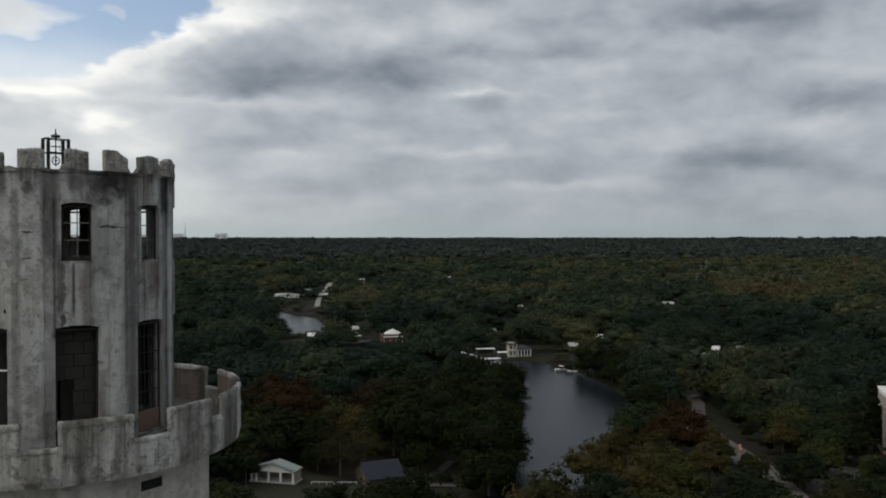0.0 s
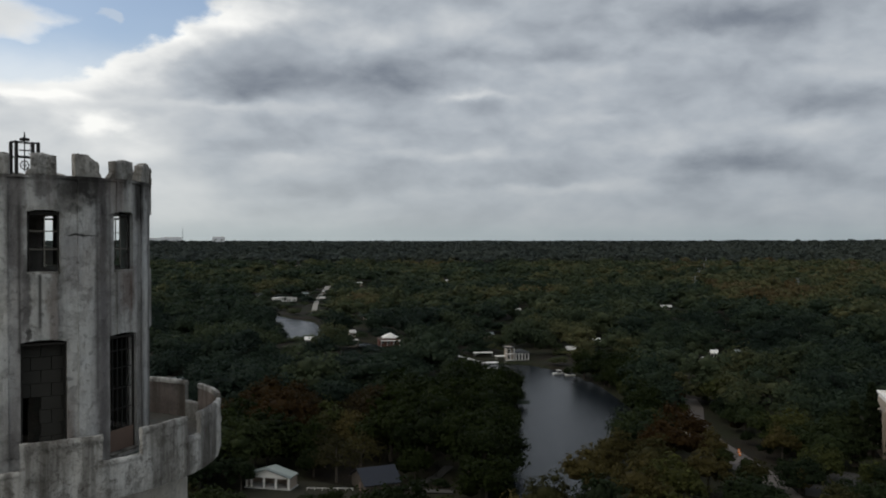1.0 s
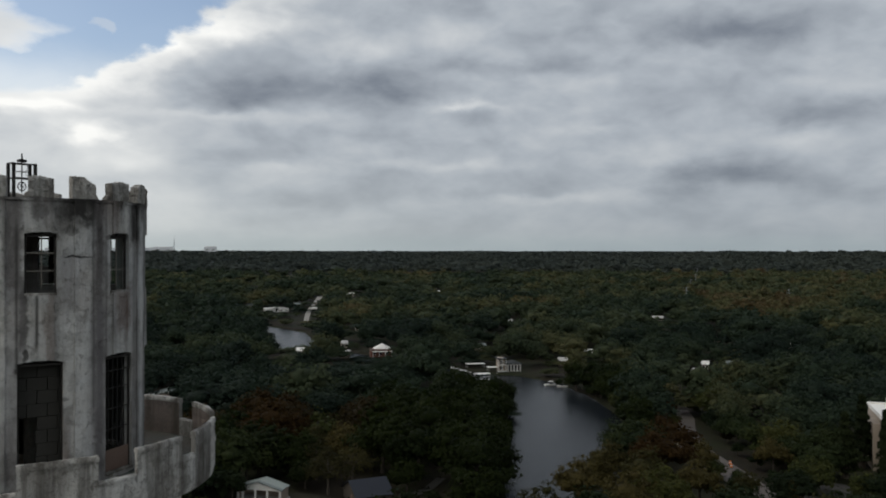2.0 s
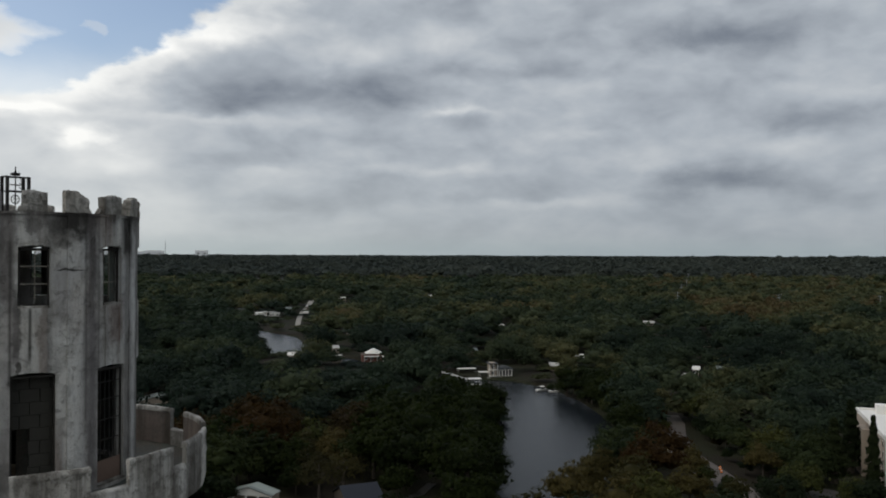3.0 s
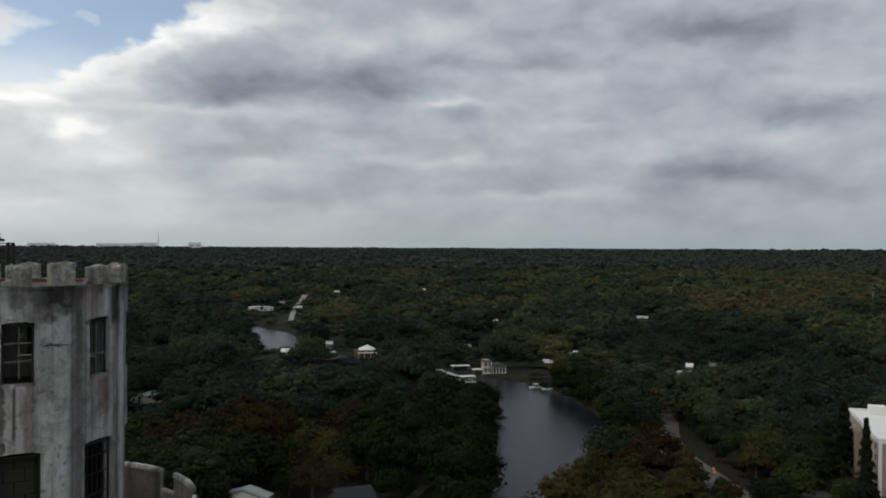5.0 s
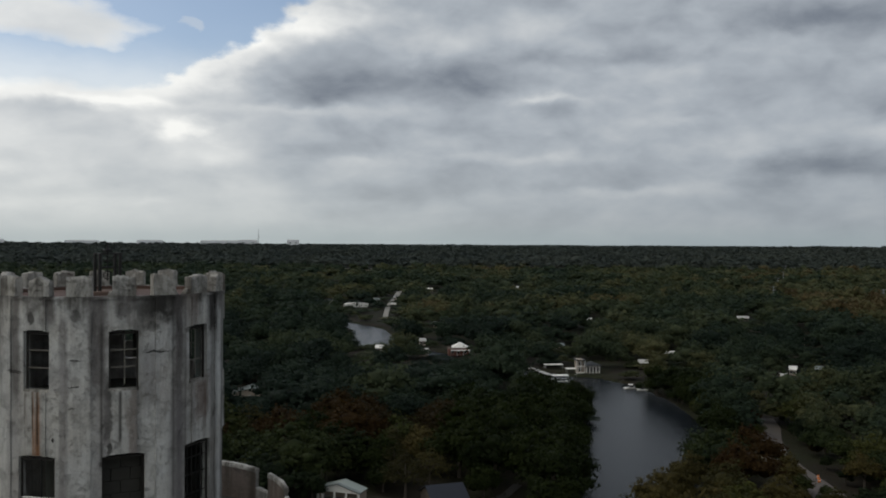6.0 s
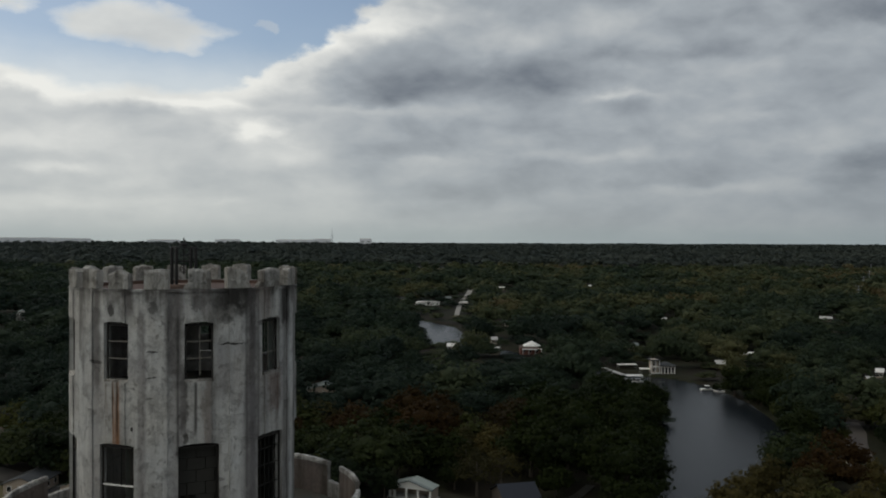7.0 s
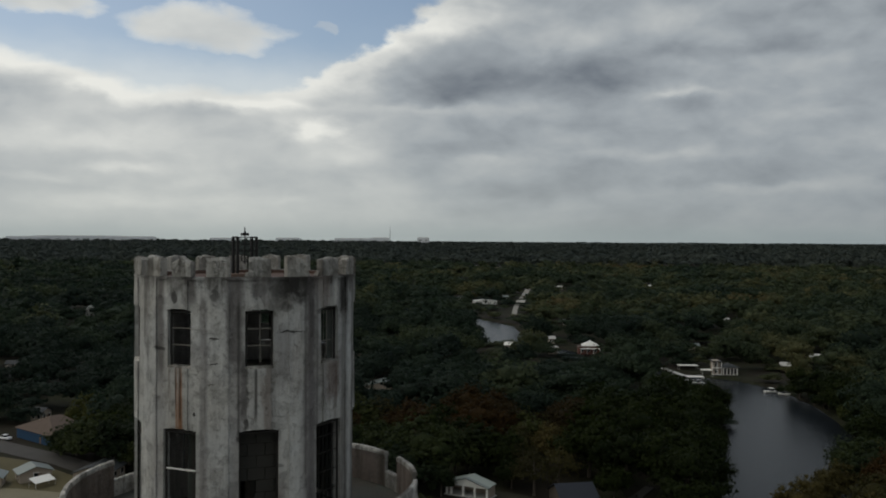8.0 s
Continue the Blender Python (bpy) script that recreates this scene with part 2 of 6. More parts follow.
# cracks and flaked spots: bearing, half-width, height, half-height, strength
CRACKS = [(-41.0, 8.0, 62.55, 0.05, 0.9), (-78.0, 3.0, 62.35, 0.04, 0.8), (-78.5, 3.5, 61.5, 0.04, 0.9), (-79.0, 2.5, 60.8, 0.04, 0.6), (-109.0, 6.0, 61.95, 0.07, 0.8), (-77.5, 3.2, 63.85, 0.28, 0.6), (-99.0, 2.5, 63.75, 0.3, 0.8),
          (-44.0, 5.0, 63.4, 0.2, 0.45), (-57.0, 5.0, 64.0, 0.35, 0.4), (-88.0, 0.8, 59.75, 0.09, 1.0), (-22.0, 6.0, 63.2, 0.12, 0.6), (-63.0, 1.5, 59.4, 0.3, 0.7), (-66.0, 2.0, 58.9, 0.12, 0.6), (-47.0, 3.0, 57.9, 0.1, 0.5)]
RUST_RUN = (0.30, 0.125, 0.04)
RUNS = [
    (-97.6, 0.5, 58.6, 61.3, 0.85, RUST_RUN), (-95.0, 1.0, 58.0, 61.3, 0.9, RUST_RUN), (-96.2, 0.9, 58.2, 60.4, 0.6, RUST_RUN), (-95.3, 0.45, 59.3, 61.4, 0.9, BLACK), (-97.9, 0.35, 60.0, 61.4, 0.9, BLACK), (-58.5, 0.8, 59.4, 61.3, 0.9, BLACK),
    (-12.5, 0.7, 59.6, 61.3, 0.8, BROWN), (-66.5, 0.7, 58.8, 63.4, 0.7, BLACK), (-33.5, 0.9, 57.0, 64.8, 0.6, BLACK), (-26.0, 0.8, 58.0, 64.8, 0.6, DUN),
]


def stucco(name, base, dirt, amount, algae=None):
    """Old painted concrete: rain streaks, mould, flaked patches."""
    m, nt, bsdf = material(name, 0.88, 0.0, 0.2)
    g = Graph(nt)
    p = g.place()
    streak_at = g.place((1.0, 1.0, 0.07))
    broad = g.ramp(g.noise(streak_at, 0.9, 6, 0.6, 0.15), (0.44, 0.0), (0.64, 1.0))
    thin = g.ramp(g.noise(streak_at, 3.4, 6, 0.65, 0.2), (0.48, 0.0), (0.68, 1.0))
    mould = g.ramp(g.noise(p, 1.7, 10, 0.78, 0.1), (0.51, 0.0), (0.61, 1.0))
    flake = g.ramp(g.noise(p, 3.1, 10, 0.75, 0.15), (0.57, 0.0), (0.61, 1.0))
    pits = g.ramp(g.noise(p, 7.0, 9, 0.78), (0.54, 0.0), (0.60, 1.0))
    # hairline cracks
    bent = g.N("ShaderNodeVectorMath")
    bent.operation = "ADD"
    wander = g.N("ShaderNodeTexNoise")
    g.L(p, wander.inputs["Vector"])
    wander.inputs["Scale"].default_value, wander.inputs["Detail"].default_value = 1.6, 6
    g.L(p, bent.inputs[0])
    g.L(wander.outputs["Color"], bent.inputs[1])
    web = g.N("ShaderNodeTexVoronoi")
    web.feature = "DISTANCE_TO_EDGE"
    g.L(bent.outputs[0], web.inputs["Vector"])
    web.inputs["Scale"].default_value = 0.75
    crack = g.ramp(web.outputs["Distance"], (0.006, 1.0), (0.016, 0.0))
    crack = g.math("MULTIPLY", crack, g.ramp(g.noise(p, 0.5, 3), (0.5, 0.0), (0.6, 1.0)))
    grain = g.noise(p, 22, 6, 0.7)
    tint = g.ramp(g.noise(p, 0.6, 4), (0.35, base), (0.65, tuple(c * k for c, k in zip(base, (0.93, 0.9, 0.86)))))
    col = g.mix(g.math("MULTIPLY", broad, 0.72 * amount), tint, dirt)
    col = g.mix(g.math("MULTIPLY", thin, 0.55 * amount), col, tuple(c * 0.8 for c in dirt))
    col = g.mix(g.math("MULTIPLY", mould, 0.42 * amount), col, (0.11, 0.10, 0.08))
    col = g.mix(g.math("MULTIPLY", flake, 0.45 * amount), col, (0.14, 0.115, 0.095))
    col = g.mix(g.math("MULTIPLY", pits, 0.4 * amount), col, (0.10, 0.09, 0.075))
    col = g.mix(g.math("MULTIPLY", crack, 0.3), col, (0.05, 0.045, 0.04))
    if algae is not None:
        # black algae running down from the battlements, and brown runs under the sills
        sep = g.N("ShaderNodeSeparateXYZ")
        g.L(p, sep.inputs[0])
        up = g.math("MULTIPLY", g.math("SUBTRACT", sep.outputs[2], algae), 0.8)
        run = g.math("ADD", up, g.math("MULTIPLY", g.math("SUBTRACT", g.noise(streak_at, 1.5, 6, 0.6), 0.5), 2.6))
        run = g.ramp(g.math("ADD", run, g.math("MULTIPLY", g.math("SUBTRACT", g.noise(p, 3, 7, 0.7), 0.5), 0.9)), (0.35, 0.0), (0.95, 1.0))
        col = g.mix(g.math("MULTIPLY", run, 0.9), col, (0.07, 0.064, 0.055))
        brown = g.ramp(g.noise(g.place((1, 1, 0.16)), 0.75, 7, 0.65, 0.5), (0.55, 0.0), (0.68, 1.0))
        col = g.mix(g.math("MULTIPLY", brown, 0.5), col, (0.17, 0.115, 0.085))
        # single old stains and darker bands: bearing, half-width, foot, head, strength
        th = g.math("MULTIPLY", g.math("ARCTAN2", sep.outputs[1], sep.outputs[0]), 180 / math.pi)
        straight = g.math("ADD", th, g.math("MULTIPLY", g.math("SUBTRACT", g.noise(streak_at, 4.0, 5, 0.6), 0.5), 1.2))
        th = g.math("ADD", th, g.math("MULTIPLY", g.math("SUBTRACT", g.noise(p, 2.2, 7, 0.7), 0.5), 4.5))
        height = g.math("ADD", sep.outputs[2], g.math("MULTIPLY", g.math("SUBTRACT", g.noise(p, 1.6, 7, 0.7), 0.5), 1.6))
        mottle = g.ramp(g.noise(g.place((1, 1, 0.3)), 3.0, 8, 0.7), (0.3, 0.72), (0.5, 1.0))
        for c, w, z0, z1, k, tone in STAINS + RUNS:
            d = g.math("MULTIPLY", g.math("SUBTRACT", th if w > 1 else straight, c), 1 / w)
            d = g.math("MULTIPLY", d, d)
            mask = g.math("POWER", 2.718, g.math("MULTIPLY", g.math("MULTIPLY", d, d) if w > 1 else d, -1.0))
            fade = g.N("ShaderNodeMapRange")
            fade.interpolation_type = "SMOOTHSTEP"
            g.L(height, fade.inputs["Value"])
            fade.inputs["From Min"].default_value, fade.inputs["From Max"].default_value = z0 - 0.3, z0 + 0.5
            over = g.N("ShaderNodeMapRange")
            g.L(height, over.inputs["Value"])
            over.inputs["From Min"].default_value, over.inputs["From Max"].default_value = z1 + 0.5, z1 - 0.3
            mask = g.math("MULTIPLY", g.math("MULTIPLY", mask, fade.outputs[0]), g.math("MULTIPLY", over.outputs[0], mottle) if w > 1 else over.outputs[0])
            col = g.mix(g.math("MULTIPLY", mask, k), col, tone)
        # short level cracks and flaked spots
        ragged = g.math("ADD", sep.outputs[2], g.math("MULTIPLY", g.math("SUBTRACT", g.noise(p, 3.5, 6, 0.7), 0.5), 0.22))
        for c, w, z0, t, k in CRACKS:
            d = g.math("MULTIPLY", g.math("SUBTRACT", th, c), 1 / w)
            e = g.math("MULTIPLY", g.math("SUBTRACT", ragged, z0), 1 / t)
            d = g.math("ADD", g.math("MULTIPLY", d, d), g.math("MULTIPLY", e, e))
            spot = g.math("POWER", 2.718, g.math("MULTIPLY", d, -1.0))
            col = g.mix(g.math("MULTIPLY", g.ramp(g.math("MULTIPLY", spot, g.noise(p, 13, 7, 0.8)), (0.25, 0.0), (0.33, 1.0)), k), col, BLACK)
    col = g.mix(0.35, col, g.ramp(grain, (0.3, 0.25), (0.7, 0.75)), "SOFT_LIGHT")
    g.L(col, bsdf.inputs["Base Color"])
    h = g.math("ADD", g.math("MULTIPLY", flake, -0.6), grain)
    h = g.math("ADD", h, g.noise(p, 5, 5))
    h = g.math("ADD", h, g.math("MULTIPLY", mould, -0.7))
    g.L(g.bump(h, 0.8, 0.05), bsdf.inputs["Normal"])
    return m


def foliage(name, stops, joined=False):
    """Leaves; the colour differs from tree to tree and from spray to spray."""
    m, nt, bsdf = material(name, 0.75, 0.0, 0.12)
    g = Graph(nt)
    p = g.place()
    # joined woods read a stored tone with distance haze included
    if joined:
        kind = g.N("ShaderNodeAttribute")
        kind.attribute_name = "leaf_haze_tone"
        tree = kind.outputs["Fac"]
    else:
        tree = g.N("ShaderNodeObjectInfo").outputs["Random"]
    spray = g.N("ShaderNodeNewGeometry").outputs["Random Per Island"]
    patch = g.math("SUBTRACT", g.noise(p, 0.3, 4, 0.6), 0.5)
    col = g.ramp(g.math("ADD", tree, g.math("MULTIPLY", patch, 0.5)), *stops)
    bright = g.ramp(spray, (0.0, 0.78), (1.0, 1.0))
    leafy = g.noise(p, 1.3, 5, 0.7)
    col = g.mix(1.0, col, bright, "MULTIPLY")
    g.L(g.mix(1.0, col, g.ramp(leafy, (0.32, 0.6), (0.62, 1.0)), "MULTIPLY"), bsdf.inputs["Base Color"])
    g.L(g.bump(leafy, 0.7, 0.6), bsdf.inputs["Normal"])
    # light that comes through the leaves
    through_leaf = g.N("ShaderNodeBsdfTranslucent")
    g.L(bsdf.inputs["Base Color"].links[0].from_socket, through_leaf.inputs[0])
    both = g.N("ShaderNodeMixShader")
    both.inputs[0].default_value = 0.35
    g.L(bsdf.outputs[0], both.inputs[1])
    g.L(through_leaf.outputs[0], both.inputs[2])
    g.L(both.outputs[0], nt.nodes["Material Output"].inputs[0])
    return m


def ground_material():
    m, nt, bsdf = material("ground_soil", 0.95, 0.0, 0.1)
    g = Graph(nt)
    p = g.place()
    # grass and litter tones are lowered to hold the shade under trees
    grass = g.ramp(g.noise(p, 0.5, 8, 0.7), (0.3, (0.0117, 0.0143, 0.0072)), (0.7, (0.0273, 0.0292, 0.0137)))
    litter = g.ramp(g.noise(p, 1.5, 6, 0.7), (0.3, (0.0120, 0.0102, 0.0072)), (0.7, (0.0300, 0.0246, 0.0168)))
    col = g.mix(g.ramp(g.noise(p, 0.035, 5, 0.6), (0.42, 0.0), (0.58, 1.0)), grass, litter)
    g.L(col, bsdf.inputs["Base Color"])
    g.L(g.bump(g.noise(p, 3, 6, 0.7), 0.6, 0.15), bsdf.inputs["Normal"])
    return m


def water_material():
    m, nt, bsdf = material("river_water", 0.2, 0.0, 0.13)
    g = Graph(nt)
    p = g.place((1, 0.55, 1))
    g.put(bsdf.inputs["Base Color"], (0.012, 0.015, 0.018))
    g.put(bsdf.inputs["IOR"], 1.33)
    h = g.math("ADD", g.noise(p, 1.6, 6, 0.65, 0.4), g.math("MULTIPLY", g.noise(p, 0.12, 3), 1.5))
    g.L(g.bump(h, 0.5, 0.2), bsdf.inputs["Normal"])
    return m


M_STUCCO = stucco("turret_stucco", (0.63, 0.63, 0.605), (0.13, 0.122, 0.113), 0.62, 63.5)
M_MERLON = stucco("merlon_stucco", (0.44, 0.43, 0.40), (0.08, 0.07, 0.058), 1.1)
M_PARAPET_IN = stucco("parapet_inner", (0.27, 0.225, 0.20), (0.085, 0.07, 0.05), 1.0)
M_PARAPET = stucco("parapet_stucco", (0.60, 0.585, 0.545), (0.09, 0.08, 0.066), 1.2)
M_BLOCK = plain("grey_block", (0.040, 0.038, 0.032), 0.9, vary=0.45, grain=4)
M_SHAFT = stucco("shaft_paint", (0.72, 0.69, 0.62), (0.30, 0.285, 0.26), 0.45)
# concrete set darker, so the rooms' dimness is partly in its colour
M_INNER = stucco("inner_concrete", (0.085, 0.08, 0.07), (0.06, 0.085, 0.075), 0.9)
M_ROOF_RED = plain("roof_deck_red", (0.085, 0.052, 0.04), 0.9, vary=0.4)
M_IRON = plain("black_iron", (0.022, 0.021, 0.02), 0.55, 0.4, 0.4, 8)
M_SASH = plain("old_sash_paint", (0.17, 0.155, 0.13), 0.75, vary=0.4, grain=6)
M_BOARD = plain("weathered_board", (0.16, 0.11, 0.085), 0.85, vary=0.4, grain=5)
M_GROUND = ground_material()
M_WATER = water_material()
M_SAND = plain("sandy_track", (0.185, 0.165, 0.11), 0.95, vary=0.4, grain=0.4)
M_DIRT = plain("bare_dirt", (0.115, 0.10, 0.088), 0.95, vary=0.5, grain=0.3)
M_CONCRETE = plain("pale_concrete", (0.26, 0.245, 0.215), 0.9, vary=0.3, grain=0.5)
M_YARD = plain("dry_yard_grass", (0.085, 0.072, 0.034), 0.95, vary=0.55, grain=0.3)
M_ASPHALT = plain("old_asphalt", (0.06, 0.056, 0.051), 0.95, vary=0.5, grain=0.5)
# the trees' shade on the lawn is included in this dark colour
M_SHADED_LAWN = plain("lawn", (0.020, 0.019, 0.010), 0.95, vary=0.5, grain=0.3)
M_WHITE = plain("white_paint", (0.78, 0.76, 0.71), 0.6, vary=0.12, grain=1)
M_CREAM = plain("cream_wall", (0.33, 0.275, 0.22), 0.8, vary=0.15, grain=1)
M_TIN = plain("tin_roof", (0.17, 0.19, 0.175), 0.5, 0.15, 0.25, 0.8)
M_GREY_ROOF = plain("grey_shingle", (0.045, 0.048, 0.05), 0.85, vary=0.35, grain=2)
M_PALE_ROOF = plain("pale_metal_roof", (0.26, 0.29, 0.26), 0.6, vary=0.25, grain=0.8)
M_SLATE = plain("slate_roof", (0.018, 0.021, 0.028), 0.7, vary=0.35, grain=2)
M_FRAME = plain("dark_window_frame", (0.03, 0.027, 0.023), 0.8, vary=0.4, grain=6)
M_BROWN_ROOF = plain("brown_shingle", (0.10, 0.072, 0.056), 0.85, vary=0.35, grain=2)
M_BLUE_WALL = plain("blue_wall", (0.016, 0.055, 0.115), 0.7, vary=0.2, grain=1)
M_BRICK_WALL = plain("brick_wall", (0.16, 0.07, 0.052), 0.85, vary=0.3, grain=3)
M_DARK_GLASS = plain("dark_glass", (0.014, 0.016, 0.018), 0.12, spec=0.5)
M_TRUNK = plain("bark", (0.075, 0.062, 0.05), 0.95, vary=0.4, grain=3)
M_PLANK = plain("dock_plank", (0.42, 0.41, 0.385), 0.85, vary=0.3, grain=2)
M_OLD_PLANK = plain("old_plank", (0.055, 0.052, 0.046), 0.9, vary=0.5, grain=2)
M_CAR = plain("car_white", (0.75, 0.75, 0.75), 0.25, spec=0.5, vary=0.05)
M_ORANGE = plain("orange_plastic", (0.75, 0.20, 0.03), 0.5, vary=0.15, grain=4)
M_TYRE = plain("tyre", (0.02, 0.02, 0.02), 0.9)
M_STEEL = plain("galvanised_steel", (0.30, 0.31, 0.32), 0.5, 0.6, 0.2, 2)
M_FAR_WALL = plain("far_wall", (0.74, 0.75, 0.76), 0.8, vary=0.15, grain=0.1)
GREENS = ((0.05, (0.0149, 0.0248, 0.0090)), (0.4, (0.0266, 0.0400, 0.0131)), (0.7, (0.0466, 0.0596, 0.0167)), (0.95, (0.0762, 0.0802, 0.0197)))
M_LEAF = foliage("oak_leaves", GREENS)
M_DARKLEAF = foliage("dark_oak_leaves", ((0.1, (0.0097, 0.0176, 0.0023)), (0.9, (0.0188, 0.0285, 0.0032))))
M_OLIVE = foliage("olive_leaves", ((0.1, (0.0469, 0.0471, 0.0152)), (0.8, (0.0914, 0.0732, 0.0219))))
M_RUSTLEAF = foliage("rust_leaves", ((0.1, (0.0280, 0.0194, 0.0046)), (0.8, (0.0472, 0.0252, 0.0053))))
M_MOSS = foliage("mossy_twigs", ((0.1, (0.0465, 0.0428, 0.0149)), (0.8, (0.0775, 0.0685, 0.0227))))
M_PINE = foliage("conifer_needles", ((0.1, (0.0140, 0.0223, 0.0071)), (0.8, (0.0259, 0.0360, 0.0104))))
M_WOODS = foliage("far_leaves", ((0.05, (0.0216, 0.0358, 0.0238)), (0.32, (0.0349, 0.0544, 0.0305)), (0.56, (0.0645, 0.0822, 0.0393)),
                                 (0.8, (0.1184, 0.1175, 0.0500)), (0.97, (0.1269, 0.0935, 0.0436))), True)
# bluish grey of distant haze is mixed into these leaf colours
M_HAZE_WOODS = foliage("hazed_woods", ((0.1, (0.0460, 0.0600, 0.0540)), (0.5, (0.0600, 0.0740, 0.0630)), (0.9, (0.0760, 0.0880, 0.0700))), True)


# ---- building blocks ----
def mesh_of(name, bm, mats, smooth=False):
    me = bpy.data.meshes.new(name)
    bm.to_mesh(me)
    bm.free()
    for m in mats if isinstance(mats, (list, tuple)) else (mats,):
        me.materials.append(m)
    if smooth:
        me.polygons.foreach_set("use_smooth", [True] * len(me.polygons))
    return me


def part(name, bm, mat, parent, label="", m=None, smooth=False):
    """One mesh object under a thing or a part."""
    ob = new(name, mesh_of(name, bm, mat, smooth) if isinstance(bm, bmesh.types.BMesh) else bm)
    ob.parent = parent
    if m is not None:
        ob.matrix_basis = m
    return tagged(ob, label)


def thing(name, m, label, category, group="", kind=""):
    ob = new(name)
    ob.matrix_basis = m
    return tagged(ob, label, category, group, kind)


def quad_mesh(name, verts, faces, mat):
    me = bpy.data.meshes.new(name)
    me.from_pydata(verts, [], faces)
    me.materials.append(mat)
    me.polygons.foreach_set("use_smooth", [len(f) == 3 for f in faces])
    me.update()
    return me


def box(sx, sy, sz, bevel=0.0, at=(0, 0, 0), bm=None):
    """A box standing on at, centred in x and y."""
    bm = bm or bmesh.new()
    vs = bmesh.ops.create_cube(bm, size=1.0, matrix=Matrix.Translation((at[0], at[1], at[2] + sz / 2)) @ Matrix.Diagonal((sx, sy, sz, 1)))["verts"]
    if bevel:
        bmesh.ops.bevel(bm, geom=list({e for v in vs for e in v.link_edges}), offset=bevel, segments=1, affect="EDGES")
    return bm


def rod(a, b, r, sides=8, bm=None, r2=None):
    bm = bm or bmesh.new()
    a, b = Vector(a), Vector(b)
    m = Matrix.Translation((a + b) / 2) @ (b - a).to_track_quat("Z", "Y").to_matrix().to_4x4()
    bmesh.ops.create_cone(bm, cap_ends=True, segments=sides, radius1=r, radius2=r if r2 is None else r2, depth=(b - a).length, matrix=m)
    return bm


def arc_block(t0, t1, r0, r1, z0, z1, step=2.0, seed=0, wear=0.0, chip=(0.0, 0.0), rows=4):
    """A block of a round wall: angles in degrees, worn and chipped along the top. chip: how much the two top corners lost (0 to 1)."""
    bm = bmesh.new()
    n = max(2, round((t1 - t0) / step))
    layers = []
    for i in range(n + 1):
        u = i / n
        th = radians(t0 + (t1 - t0) * u)
        ring = []
        for j in range(rows + 1):
            v = j / rows
            lost = 0.0
            if u < 0.45:
                lost += chip[0] * (1 - u / 0.45) ** 0.8
            if u > 0.55:
                lost += chip[1] * ((u - 0.55) / 0.45) ** 0.8
            zt = z1 - lost * (z1 - z0) * 0.8
            zt -= wear * ((noise.noise((th * 9, seed * 3.1, 0)) + 0.6) * 0.5 + 0.9 * abs(noise.noise((th * 70, seed * 1.3, 2.0))))
            z = z0 + (zt - z0) * v
            dr = wear * (0.35 * noise.noise((th * 14, z * 3, seed * 1.7)) + 0.4 * noise.noise((th * 60, z * 9, seed * 0.7)))
            for r in (r0, r1):
                edge = 0.03 if v == 1 else 0.0
                rr = r + dr + (edge if r == r0 else -edge)
                ring.append(bm.verts.new((rr * math.cos(th), rr * math.sin(th), z)))
        layers.append(ring)
    m = rows + 1
    for a, b in zip(layers, layers[1:]):
        for j in range(rows):
            k = 2 * j
            bm.faces.new((a[k], b[k], b[k + 2], a[k + 2]))
            bm.faces.new((b[k + 1], a[k + 1], a[k + 3], b[k + 3]))
        bm.faces.new((a[2 * m - 2], b[2 * m - 2], b[2 * m - 1], a[2 * m - 1]))
        bm.faces.new((b[0], a[0], a[1], b[1]))
    for ring in (layers[0], layers[-1]):
        for j in range(rows):
            k = 2 * j
            bm.faces.new((ring[k], ring[k + 2], ring[k + 3], ring[k + 1]))
    bmesh.ops.recalc_face_normals(bm, faces=bm.faces)
    return bm


def drum(profile, steps=120, rough=0.0, seed=0):
    """A surface of revolution of (radius, z) pairs, closed in itself."""
    bm = bmesh.new()
    rings = []
    for i in range(steps):
        th = 2 * math.pi * i / steps
        ring = []
        for r, z in profile:
            d = rough * noise.noise((th * 7, z * 1.3, seed))
            ring.append(bm.verts.new(((r + d) * math.cos(th), (r + d) * math.sin(th), z)))
        rings.append(ring)
    k = len(profile)
    for i in range(steps):
        a, b = rings[i], rings[(i + 1) % steps]
        for j in range(k):
            bm.faces.new((a[j], b[j], b[(j + 1) % k], a[(j + 1) % k]))
    bmesh.ops.recalc_face_normals(bm, faces=bm.faces)
    return bm


def inside(px, py, poly):
    """Which points (arrays) lie in the polygon."""
    px, py = np.asarray(px, float), np.asarray(py, float)
    hit = np.zeros(px.shape, bool)
    for (x0, y0), (x1, y1) in zip(poly, poly[1:] + poly[:1]):
        if y0 == y1:
            continue
        hit ^= ((y0 > py) != (y1 > py)) & (px < (x1 - x0) * (py - y0) / (y1 - y0) + x0)
    return hit


def edge_distance(px, py, poly):
    px, py = np.asarray(px, float), np.asarray(py, float)
    best = np.full(px.shape, 1e9)
    for (x0, y0), (x1, y1) in zip(poly, poly[1:] + poly[:1]):
        dx, dy = x1 - x0, y1 - y0
        u = np.clip(((px - x0) * dx + (py - y0) * dy) / (dx * dx + dy * dy), 0, 1)
        best = np.minimum(best, np.hypot(px - x0 - u * dx, py - y0 - u * dy))
    return best


